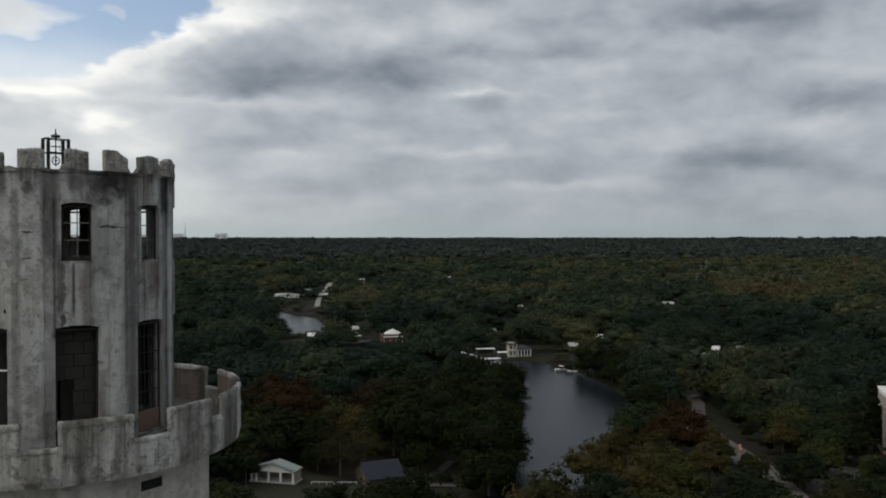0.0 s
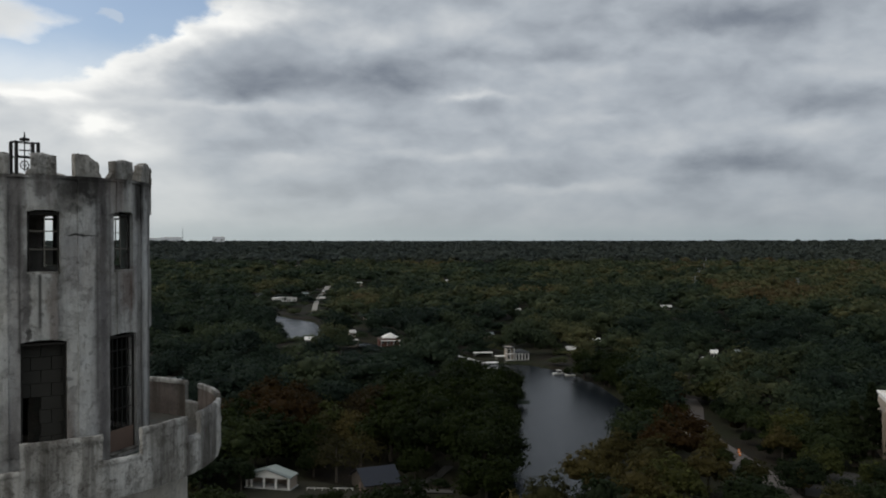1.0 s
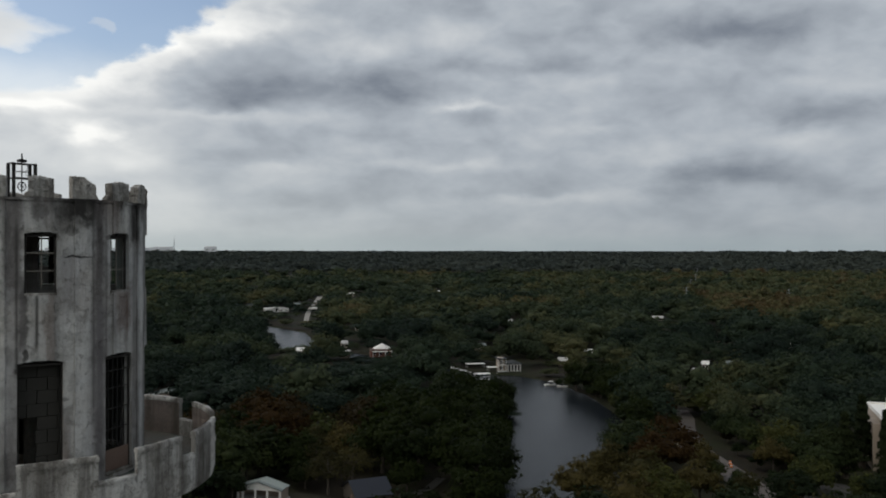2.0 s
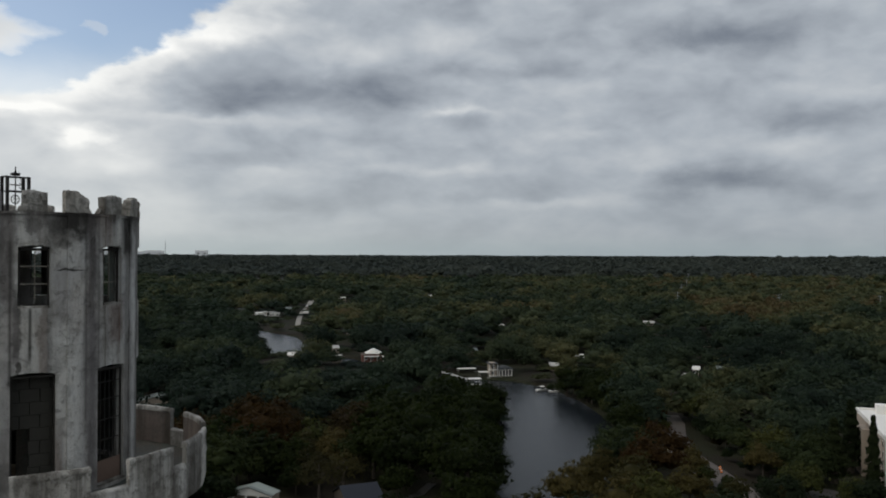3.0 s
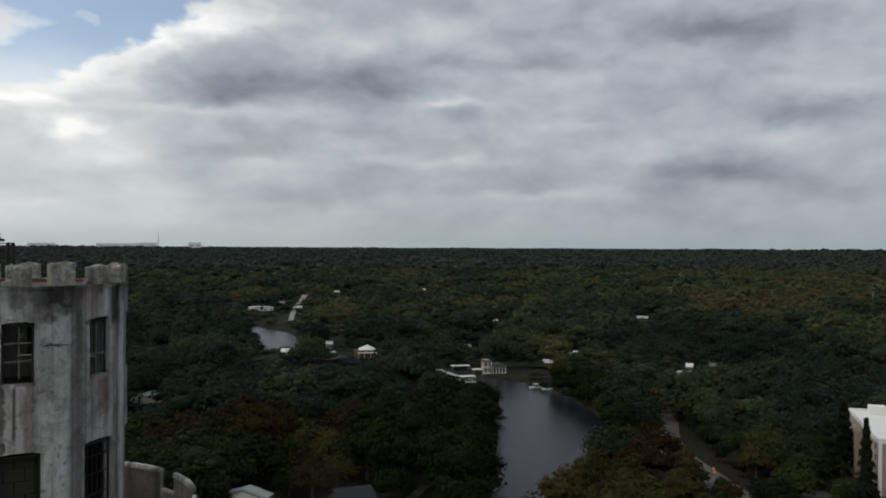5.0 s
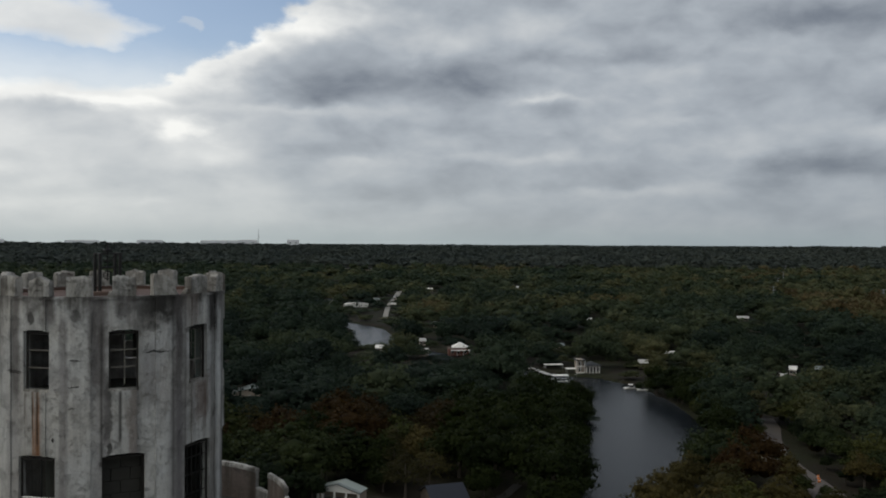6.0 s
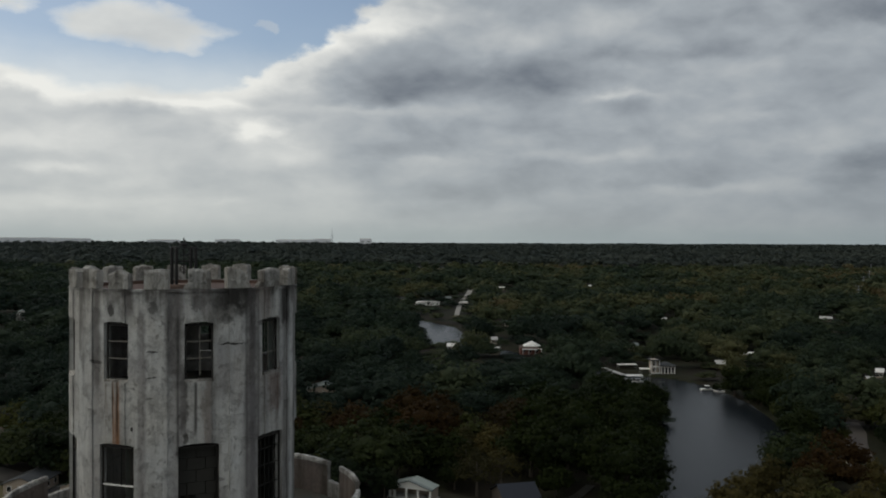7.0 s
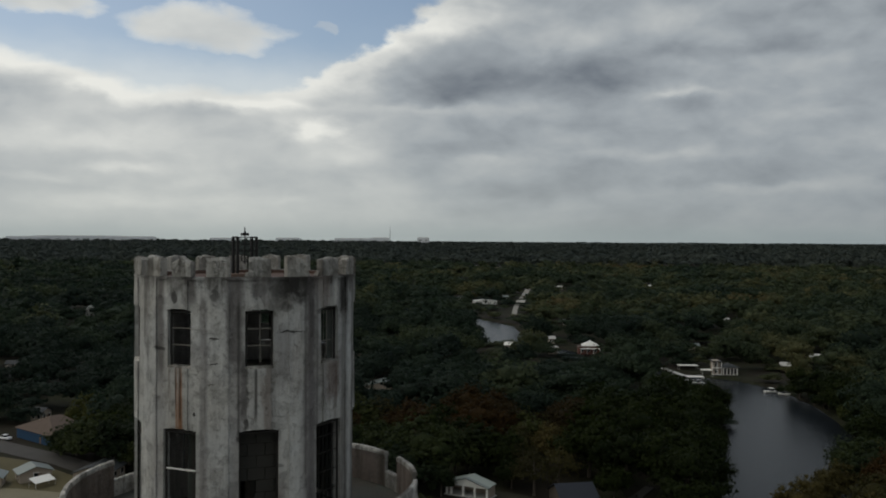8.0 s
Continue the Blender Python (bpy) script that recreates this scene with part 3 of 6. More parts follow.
# ---- the lie of the land ----
RIVER = [(-60, 60), (2, 120), (17, 165), (25, 200), (30, 240), (35, 290), (37, 330), (30, 364), (2, 402), (-36, 455), (-68, 500), (-100, 505), (-112, 560), (-122, 612), (-170, 690),
         (-250, 760), (-244, 780), (-166, 712), (-97, 622), (-80, 562), (-68, 518), (-26, 474), (14, 425), (34, 406), (50, 400), (66, 379), (77, 338), (79, 290), (74, 245), (61, 205), (42, 165), (22, 110), (-30, 40)]
WATER_Z = -0.9


def land(px, py):
    """Height of the ground: flat, cut by the river, rising slowly towards the horizon."""
    px, py = np.asarray(px, float), np.asarray(py, float)
    d = np.hypot(px, py)
    far = np.clip((d - 1300) / 3500, 0, 1)
    z = 50 * far ** 1.5 + 0.25 * np.sin(px / 37.0) * np.cos(py / 29.0) * np.clip((d - 40) / 60, 0, 1)
    e = edge_distance(px, py, RIVER)
    depth = np.where(inside(px, py, RIVER), np.clip(e / 4, 0, 1), 0)
    return z - 2.6 * depth


def graded(lo, hi, fine_lo, fine_hi, fine):
    out = list(np.arange(fine_lo, fine_hi + fine, fine))
    step, v = fine, out[-1]
    while v < hi:
        step *= 1.22
        v = min(hi, v + step)
        out.append(v)
    step, v = fine, out[0]
    head = []
    while v > lo:
        step *= 1.22
        v = max(lo, v - step)
        head.append(v)
    return np.array(head[::-1] + out)


def build_ground():
    xs, ys = graded(-4900, 4900, -260, 150, 4.0), graded(-4900, 4900, 40, 880, 4.0)
    gx, gy = np.meshgrid(xs, ys)
    gz = land(gx, gy)
    co = np.stack([gx, gy, gz], -1).reshape(-1, 3)
    nx, ny = len(xs), len(ys)
    i, j = np.meshgrid(np.arange(nx - 1), np.arange(ny - 1))
    k = (j * nx + i).ravel()
    faces = np.stack([k, k + 1, k + 1 + nx, k + nx], 1)
    ob = new("ground", quad_mesh("ground", co.tolist(), faces.tolist(), M_GROUND))
    tagged(ob, "flat leaf-littered grassy ground reaching the horizon", "ground", kind="structure")
    x0, y0, x1, y1 = -270, 20, 110, 890
    bm = bmesh.new()
    bmesh.ops.create_grid(bm, x_segments=8, y_segments=16, size=0.5,
                          matrix=Matrix.Translation(((x0 + x1) / 2, (y0 + y1) / 2, WATER_Z)) @ Matrix.Diagonal((x1 - x0, y1 - y0, 1, 1)))
    tagged(new("water", mesh_of("water", bm, M_WATER)), "dark slow river with faint ripples", "river", kind="structure")


def strip(name, rows, mat, label, category, lift=0.12, kind="structure"):
    """A flat track along rows of (x, y, width), laid just above the ground with thickness."""
    bm = bmesh.new()
    left, right = [], []
    for i, (x, y, w) in enumerate(rows):
        a, b = rows[max(0, i - 1)], rows[min(len(rows) - 1, i + 1)]
        d = Vector((b[0] - a[0], b[1] - a[1])).normalized()
        n = Vector((-d.y, d.x)) * w / 2
        wob = 0.1 * w * noise.noise((x * 0.21, y * 0.17, 3.3))
        left.append((x + n.x + wob, y + n.y))
        right.append((x - n.x + wob, y - n.y))
    edge = left + right[::-1]
    z = max(float(v) for v in land([q[0] for q in edge], [q[1] for q in edge])) + lift if len(rows) < 3 else None
    top = []
    for x, y in edge:
        top.append(bm.verts.new((x, y, (float(land([x], [y])[0]) if z is None else z - lift) + lift)))
    n = len(rows)
    for i in range(n - 1):
        bm.faces.new((top[i], top[2 * n - 1 - i], top[2 * n - 2 - i], top[i + 1]))
    res = bmesh.ops.extrude_face_region(bm, geom=list(bm.faces))
    for v in res["geom"]:
        if isinstance(v, bmesh.types.BMVert):
            v.co.z -= 0.5
    bmesh.ops.recalc_face_normals(bm, faces=bm.faces)
    return tagged(new(name, mesh_of(name, bm, mat)), label, category, kind=kind)


build_ground()

# ---- the water tower ----
R_WALL, R_BAND, R_IN = 4.10, 4.15, 3.82
WIN0, BAYS = -56.7, 9  # bearing of one window; nine bays
Z_GALLERY, Z_DECK, Z_TOP = 55.0, 64.32, 64.46
HALF_UP, HALF_LOW = 6.75, 9.6


def head(u, spring, rise):
    """Height of a flat arch over an opening, u from -1 to 1."""
    return spring + rise * (1 - u * u)


def solid_spans(th):
    """The parts of the turret wall that are solid at a bearing: (z0, z1) pairs."""
    k = round((th - WIN0) / 40.0)
    off = th - WIN0 - 40 * k
    spans, z = [], Z_GALLERY - 0.25
    if abs(off) < HALF_LOW:
        spans.append((z, Z_GALLERY + 0.12))
        z = head(off / HALF_LOW, 59.14, 0.09)
    if abs(off) < HALF_UP:
        spans.append((z, 61.32))
        z = head(off / HALF_UP, 63.29, 0.07)
    spans.append((z, Z_TOP))
    return spans


def turret_wall():
    cuts = []
    for k in range(BAYS):
        c = WIN0 + 40 * k
        cuts += [c + HALF_LOW * q for q in (-1, -0.85, -0.4, 0, 0.4, 0.85, 1)]
        cuts += [c + HALF_UP * q for q in (-1, -0.6, 0.6, 1)]
        cuts += [c + d for d in (-14.3, -5.4, 5.4, 14.3, 17, 20, 23)]
    cuts = sorted(set(round(c, 3) for c in cuts))
    cols = [(a, b) for a, b in zip(cuts, cuts[1:] + [cuts[0] + 360]) if b - a > 0.02]
    verts, faces = [], []

    def pt(th, r, z):
        a = radians(th)
        dr = 0.018 * noise.noise((math.cos(a) * 5, math.sin(a) * 5, z * 0.8)) + 0.008 * noise.noise((math.cos(a) * 22, math.sin(a) * 22, z * 4))
        verts.append(((r + dr) * math.cos(a), (r + dr) * math.sin(a), z))
        return len(verts) - 1

    def quad(*p):
        faces.append([pt(*q) for q in p])

    def radius(th):
        k = round((th - WIN0) / 20.0)
        return R_BAND if abs(th - WIN0 - 20 * k) < 5.5 else R_WALL

    info = [(a, b, radius((a + b) / 2), solid_spans((a + b) / 2)) for a, b in cols]
    for i, (a, b, r, spans) in enumerate(info):
        for z0, z1 in spans:
            n = max(1, round((z1 - z0) / 0.3))
            zs = [z0 + (z1 - z0) * q / n for q in range(n + 1)]
            for u, v in zip(zs, zs[1:]):
                quad((a, r, u), (b, r, u), (b, r, v), (a, r, v))
                quad((b, R_IN, u), (a, R_IN, u), (a, R_IN, v), (b, R_IN, v))
            quad((a, r, z1), (b, r, z1), (b, R_IN, z1), (a, R_IN, z1))
            quad((b, r, z0), (a, r, z0), (a, R_IN, z0), (b, R_IN, z0))
        # cheeks against the next column
        _, _, r2, nxt = info[(i + 1) % len(info)]
        marks = sorted({z for s in spans + nxt for z in s})
        for u, v in zip(marks, marks[1:]):
            m = (u + v) / 2
            here, there = any(s[0] < m < s[1] for s in spans), any(s[0] < m < s[1] for s in nxt)
            if here and not there:
                quad((b, r, u), (b, R_IN, u), (b, R_IN, v), (b, r, v))
            elif there and not here:
                quad((b, R_IN, u), (b, r2, u), (b, r2, v), (b, R_IN, v))
            elif here and there and r != r2:
                quad((b, r, u), (b, r2, u), (b, r2, v), (b, r, v))
    return quad_mesh("turret_wall", verts, faces, M_STUCCO)


def bar(bm, th, off, z0, z1, r, w, d):
    """An upright bar standing in a window at an offset along the wall."""
    m = pose(0, 0, 0, 0, 0, th) @ Matrix.Translation((r, off, z0))
    b = box(d, w, z1 - z0)
    bmesh.ops.transform(b, matrix=m, verts=b.verts)
    me = bpy.data.meshes.new("tmp")
    b.to_mesh(me)
    b.free()
    bm.from_mesh(me)
    bpy.data.meshes.remove(me)
    return bm


def bar_h(bm, th, y0, y1, z, r, h, d):
    b = box(d, y1 - y0, h)
    bmesh.ops.transform(b, matrix=pose(0, 0, 0, 0, 0, th) @ Matrix.Translation((r, (y0 + y1) / 2, z)), verts=b.verts)
    me = bpy.data.meshes.new("tmp")
    b.to_mesh(me)
    b.free()
    bm.from_mesh(me)
    bpy.data.meshes.remove(me)
    return bm


def upper_window(tower, k):
    th, r = WIN0 + 40 * k, 3.93
    half = R_WALL * math.sin(radians(HALF_UP)) - 0.01
    win = part("upper_window", bar_h(bmesh.new(), th, -half, half, 61.32, 3.95, 0.07, 0.3), M_PARAPET, tower, "worn window opening with old sash bars")
    fr = bmesh.new()
    bar(fr, th, -half + 0.03, 61.36, 63.3, r, 0.06, 0.06)
    bar(fr, th, half - 0.03, 61.36, 63.3, r, 0.06, 0.06)
    bar_h(fr, th, -half, half, 63.2, r, 0.07, 0.06)
    part("window_frame", fr, M_FRAME, win)
    bars = [62.08, 62.66] if k % 3 != 1 else [62.08]
    for z in bars:
        part("crossbar", bar_h(bmesh.new(), th, -half + 0.06, half - 0.06, z, r, 0.035, 0.035), M_SASH, win)
    if k in (1, 4):
        # half boarded up
        y0, y1 = (0.1, half - 0.05) if k == 1 else (-half + 0.05, 0.04)
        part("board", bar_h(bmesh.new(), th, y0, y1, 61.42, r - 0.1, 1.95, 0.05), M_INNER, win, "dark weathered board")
    if k == 4:
        part("board", bar_h(bmesh.new(), th, 0.04, half - 0.05, 61.42, r - 0.1, 0.68, 0.04), M_PLANK, win, "grey weathered board")
    if k != -1:
        part("mullion", bar(bmesh.new(), th, 0.04, 61.53, 63.2, r - 0.04, 0.035, 0.03), M_SASH, win)


def lower_window(tower, k):
    th, r = WIN0 + 40 * k, 3.93
    half = R_WALL * math.sin(radians(HALF_LOW)) - 0.01
    top = 59.1
    win = part("lower_window", bar_h(bmesh.new(), th, -half, half, Z_GALLERY + 0.12, 3.95, 0.06, 0.34), M_PARAPET, tower, "tall doorway-like opening with broken sashes")
    fr = bmesh.new()
    bar(fr, th, -half + 0.03, 55.18, top, r, 0.05, 0.07)
    bar(fr, th, half - 0.03, 55.18, top, r, 0.05, 0.07)
    bar_h(fr, th, -half, half, top - 0.06, r, 0.07, 0.07)
    part("window_frame", fr, M_FRAME, win)
    if k == 1:
        for q in (-0.36, -0.12, 0.12, 0.36):
            part("grille_bar", bar(bmesh.new(), th, q, 55.95, 59.0, r - 0.06, 0.03, 0.03), M_IRON, win)
        for z in (56.6, 57.3, 58.0, 58.6):
            part("grille_rail", bar_h(bmesh.new(), th, -half + 0.05, half - 0.05, z, r - 0.03, 0.03, 0.03), M_IRON, win)
        part("board", bar_h(bmesh.new(), th, -half + 0.05, half - 0.05, 55.2, r, 0.72, 0.04), M_BOARD, win, "weathered brown board")
    elif k == -1:
        part("crossbar", bar_h(bmesh.new(), th, -half + 0.05, half - 0.05, 57.75, r, 0.05, 0.05), M_WHITE, win)
        part("mullion", bar(bmesh.new(), th, 0.1, 57.8, 59.05, r, 0.03, 0.03), M_IRON, win)
    elif k == 0:
        # blocked up but for a narrow doorway
        for row in range(9):
            z = 55.2 + 0.43 * row
            y = -half + 0.02 - (0.31 if row % 2 else 0.0)
            while y < half - 0.02:
                a, b = max(y, -half + 0.03), min(y + 0.61, half - 0.03)
                if z < 57.2:
                    a = max(a, -0.08)
                if b - a > 0.05:
                    part("block", bar_h(bmesh.new(), th, a, b - 0.015, z, 3.5, 0.415, 0.16), M_BLOCK, win)
                y += 0.62
    else:
        if k in (2, 3):
            # added panels stop daylight through the far openings, keeping the room dark
            part("shutter", bar_h(bmesh.new(), th, -half + 0.02, half - 0.02, 55.2, r - 0.14, 3.85, 0.05), M_INNER, win, "added dark panel closing off the far opening")
        part("crossbar", bar_h(bmesh.new(), th, -half + 0.05, half - 0.05, 58.55, r, 0.05, 0.05), M_IRON, win)
        part("mullion", bar(bmesh.new(), th, -0.15, 58.6, 59.05, r, 0.035, 0.035), M_SASH, win)


def merlons(tower):
    # bearing offset, width in degrees, top, loss of the two corners
    seen = {-4: (6.0, 10.6, 65.14, 0.15, 0.25), -3: (3.9, 10.6, 65.16, 0.12, 0.1), -2: (2.0, 10.5, 65.17, 0.35, 0.3),
            -1: (0.5, 11.2, 65.18, 0.06, 0.04), 0: (0.0, 10.4, 65.2, 0.05, 0.15), 1: (-1.2, 11.3, 65.22, 0.0, 0.5), 2: (-0.8, 12.6, 65.17, 0.22, 0.05), 3: (0.4, 12.0, 65.2, 0.3, 0.1),
            4: (0, 10.6, 65.12, 0.1, 0.35), 5: (0, 11, 65.18, 0.1, 0.2), 6: (0, 10.8, 64.9, 0.3, 0.5), 7: (0, 10.4, 65.16, 0.1, 0.1)}
    for j in range(-9, 9):
        off, w, top, ca, cb = seen.get(j, (0, 10.8, 65.14, 0.15, 0.2))
        c = WIN0 + 20 * j + off
        bm = arc_block(c - w / 2, c + w / 2, R_WALL - 0.24, R_BAND + 0.01, Z_TOP + 0.004, top, 0.4, j + 20, 0.085, (ca * 0.8, cb * 0.8), 8)
        part("merlon", bm, M_MERLON, tower, "worn stubby battlement block")
        if j in (0, 1, 2, 5):
            d = 0.8 if j in (1, 5) else -0.8
            e = c + (w / 2 if d > 0 else -w / 2)
            bm = arc_block(min(e, e + 2.6 * d), max(e, e + 2.6 * d), R_WALL - 0.22, R_WALL, Z_TOP + 0.003, Z_TOP + 0.22, 0.7, j + 50, 0.05, (0.9 if d < 0 else 0.1, 0.1 if d < 0 else 0.9), 3)
            part("rubble", bm, M_MERLON, tower)


def gallery(tower):
    part("gallery_floor", drum([(3.6, 54.72), (3.6, Z_GALLERY - 0.004), (6.5, Z_GALLERY - 0.004), (6.5, 54.72)], 90), M_INNER, tower)
    part("gallery_band", drum([(5.30, 54.3), (5.30, 54.70), (6.62, 54.70), (6.60, 54.5), (6.38, 54.44)], 120, 0.02), M_PARAPET, tower, "rough concrete ring under the parapet")
    # a low wall with gaps along its top
    lows = [(-99.6, 5), (-69.7, 4.7), (-39.8, 5.6), (-13.7, 3.6), (17.5, 5), (48.2, 4.5), (78.5, 5), (110, 5), (141, 5), (166.5, 7.5), (222, 5), (242, 4)]
    marks = sorted(lows)
    for i, (c, h) in enumerate(marks):
        c2, h2 = marks[(i + 1) % len(marks)]
        if i == len(marks) - 1:
            c2 += 360
        a, b = c + h, c2 - h2
        bm = arc_block(a, b, 6.48, 6.64, 54.70, 56.50, 0.8, i + 70, 0.03, (0.02, 0.03), 8)
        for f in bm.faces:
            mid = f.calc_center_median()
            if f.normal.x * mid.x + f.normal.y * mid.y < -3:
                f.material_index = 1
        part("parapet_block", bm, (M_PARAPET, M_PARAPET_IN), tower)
        part("coping", arc_block(a - 0.15, b + 0.15, 6.465, 6.67, 56.33, 56.53, 0.6, i + 170, 0.03, (0.06, 0.06), 2), M_PARAPET, tower, "chipped coping band")
        bm = arc_block(c - h + 0.02, c + h - 0.02, 6.48, 6.64, 54.70, 55.64 if i != 3 else 55.8, 0.8, i + 90, 0.03, (0, 0), 5)
        part("parapet_gap", bm, M_PARAPET, tower, "low part of the parapet")
        part("coping", arc_block(c - h + 0.1, c + h - 0.1, 6.465, 6.67, 55.58, 55.72, 0.6, i + 190, 0.03, (0, 0), 2), M_PARAPET, tower, "chipped coping band")


def shaft(tower):
    rows = [(5.41, 54.35), (5.41, 51.0), (5.42, 40.0), (5.46, 25.0), (5.5, 12.0), (5.9, 4.0), (6.4, -0.6)]
    inner = [(r - 0.3, z) for r, z in rows[::-1]]
    part("shaft", drum(rows + inner, 100, 0.015, 4), M_SHAFT, tower, "pale painted concrete shaft")
    for k in range(8):
        th = WIN0 + 45 * k + 10
        bm = box(0.9, 0.7, 46, 0.05)
        bmesh.ops.transform(bm, matrix=pose(0, 0, 0, 0, 0, th) @ Matrix.Translation((5.45, 0, -0.4)), verts=bm.verts)
        part("buttress", bm, M_SHAFT, tower)
    for k in range(6):
        th = -32.6 + 60 * k
        bm = bar_h(bmesh.new(), th, -0.42, 0.42, 53.57, 5.37, 0.33, 0.1)
        part("vent_slot", bm, M_IRON, tower, "dark slot below the gallery")


def bell_frame():
    ob = thing("bell_frame", pose(0.06, -0.35, Z_DECK, 0, 0, 53), "black iron bell frame with a small wheel on the roof deck", "bell frame")
    for x in (-0.385, 0.385):
        for y in (-0.2, 0.2):
            part("post", box(0.1, 0.1, 1.53, 0.01, (x, y, 0)), M_IRON, ob)
    for y in (-0.2, 0.2):
        part("top_rail", box(0.84, 0.035, 0.035, 0.005, (0, y, 1.5)), M_IRON, ob)
        part("middle_rail", box(0.72, 0.05, 0.05, 0.01, (0, y, 0.98)), M_IRON, ob)
    for x in (-0.385, 0.385):
        part("side_rail", box(0.05, 0.44, 0.05, 0.01, (x, 0, 1.5)), M_IRON, ob)
    part("base_beam", box(1.5, 0.3, 0.14, 0.02, (0, -0.3, 0)), M_BOARD, ob, "brown wooden base beam")
    part("base_beam", box(1.5, 0.3, 0.14, 0.02, (0, 0.3, 0)), M_BOARD, ob, "brown wooden base beam")
    part("spindle", rod((0, 0, 0.5), (0, 0, 1.9), 0.022), M_IRON, ob)
    part("cap", box(0.28, 0.2, 0.1, 0.02, (0, 0, 1.58)), M_IRON, ob)
    part("finial", rod((0, 0, 1.68), (0, 0, 1.82), 0.05, 8, None, 0.01), M_IRON, ob)
    part("yoke", box(0.36, 0.04, 0.04, 0.0, (0, 0, 1.22)), M_IRON, ob)
    bm = bmesh.new()
    for i in range(18):
        a, b = 2 * math.pi * i / 18, 2 * math.pi * (i + 1) / 18
        rod((0.15 * math.cos(a), 0, 0.72 + 0.15 * math.sin(a)), (0.15 * math.cos(b), 0, 0.72 + 0.15 * math.sin(b)), 0.018, 6, bm)
    for a in (0.3, 1.35, 2.4):
        rod((0.14 * math.cos(a), 0, 0.72 + 0.14 * math.sin(a)), (-0.14 * math.cos(a), 0, 0.72 - 0.14 * math.sin(a)), 0.011, 6, bm)
    part("wheel", bm, M_IRON, ob, "small spoked iron wheel")
    bm = bmesh.new()
    for i in range(9):
        x = 0.22 + 0.03 * math.sin(i * 2.4)
        rod((x, 0, 1.02 + 0.05 * i), (x + 0.05 * math.cos(i * 1.9), 0.02, 1.06 + 0.05 * i), 0.014, 5, bm)
    part("chain", bm, M_IRON, ob)


def water_tower():
    tower = thing("water_tower", pose(0, 0, 0), "tall weathered white concrete water tower with battlements and a gallery", "tower")
    part("turret_wall", turret_wall(), None, tower, "mould-streaked grey-white stucco wall")
    part("roof_deck", drum([(0.02, Z_DECK - 0.2), (0.02, Z_DECK), (R_IN + 0.02, Z_DECK), (R_IN + 0.02, Z_DECK - 0.2)], 72), M_ROOF_RED, tower, "reddish brown roof deck")
    part("roof_kerb", drum([(R_IN - 0.22, Z_DECK), (R_IN - 0.22, Z_TOP - 0.03), (R_IN + 0.01, Z_TOP - 0.02), (R_IN + 0.01, Z_DECK)], 72, 0.01), M_ROOF_RED, tower)
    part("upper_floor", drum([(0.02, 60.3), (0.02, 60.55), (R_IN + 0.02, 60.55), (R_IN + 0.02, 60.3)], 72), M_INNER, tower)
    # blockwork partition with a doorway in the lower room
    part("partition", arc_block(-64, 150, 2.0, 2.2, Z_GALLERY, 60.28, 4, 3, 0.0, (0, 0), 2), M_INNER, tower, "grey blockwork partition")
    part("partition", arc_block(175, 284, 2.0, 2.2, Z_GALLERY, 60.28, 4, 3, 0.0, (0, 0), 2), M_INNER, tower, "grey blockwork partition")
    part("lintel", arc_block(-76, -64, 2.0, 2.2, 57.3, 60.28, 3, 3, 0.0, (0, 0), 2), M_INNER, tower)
    part("ledge", drum([(R_BAND - 0.1, Z_TOP - 0.1), (R_BAND - 0.1, Z_TOP - 0.035), (R_BAND + 0.014, Z_TOP - 0.035), (R_BAND + 0.014, Z_TOP - 0.09)], 160, 0.025, 9), M_STUCCO, tower, "thin chipped ledge under the battlements")
    shaft(tower)
    gallery(tower)
    merlons(tower)
    for k in range(BAYS):
        j = k if k < 5 else k - 9
        upper_window(tower, j)
        lower_window(tower, j)
    return tower


water_tower()
bell_frame()

# ---- trees ----
rng = np.random.default_rng(7)


def sphere_points(n, low=-0.35):
    z = rng.uniform(low, 1.0, n)
    a = rng.uniform(0, 2 * np.pi, n)
    r = np.sqrt(1 - z * z)
    return np.stack([r * np.cos(a), r * np.sin(a), z], 1)


ICOS = {}


def ico(level):
    """Unit ball of 20 or 80 faces: vertices and triangles."""
    if level not in ICOS:
        bm = bmesh.new()
        bmesh.ops.create_icosphere(bm, subdivisions=level, radius=1.0)
        bm.verts.ensure_lookup_table()
        ICOS[level] = (np.array([v.co[:] for v in bm.verts]), np.array([[v.index for v in f.verts] for f in bm.faces]))
        bm.free()
    return ICOS[level]


def sprays(centres, normals, size):
    """Small four-cornered leaf sprays at centres, facing roughly along normals: vertices (n, 4, 3)."""
    n = len(centres)
    nn = normals + rng.normal(0, 0.55, (n, 3))
    nn /= np.linalg.norm(nn, axis=1, keepdims=True)
    t = np.cross(nn, rng.normal(0, 1, (n, 3)))
    t /= np.linalg.norm(t, axis=1, keepdims=True)
    b = np.cross(nn, t)
    s = (size * rng.uniform(0.5, 1.35, n))[:, None]
    l = s * rng.uniform(0.5, 0.95, n)[:, None]
    droop = nn * s * 0.25
    return np.stack([centres - t * s, centres - b * l - droop, centres + t * s, centres + b * l - droop], 1)


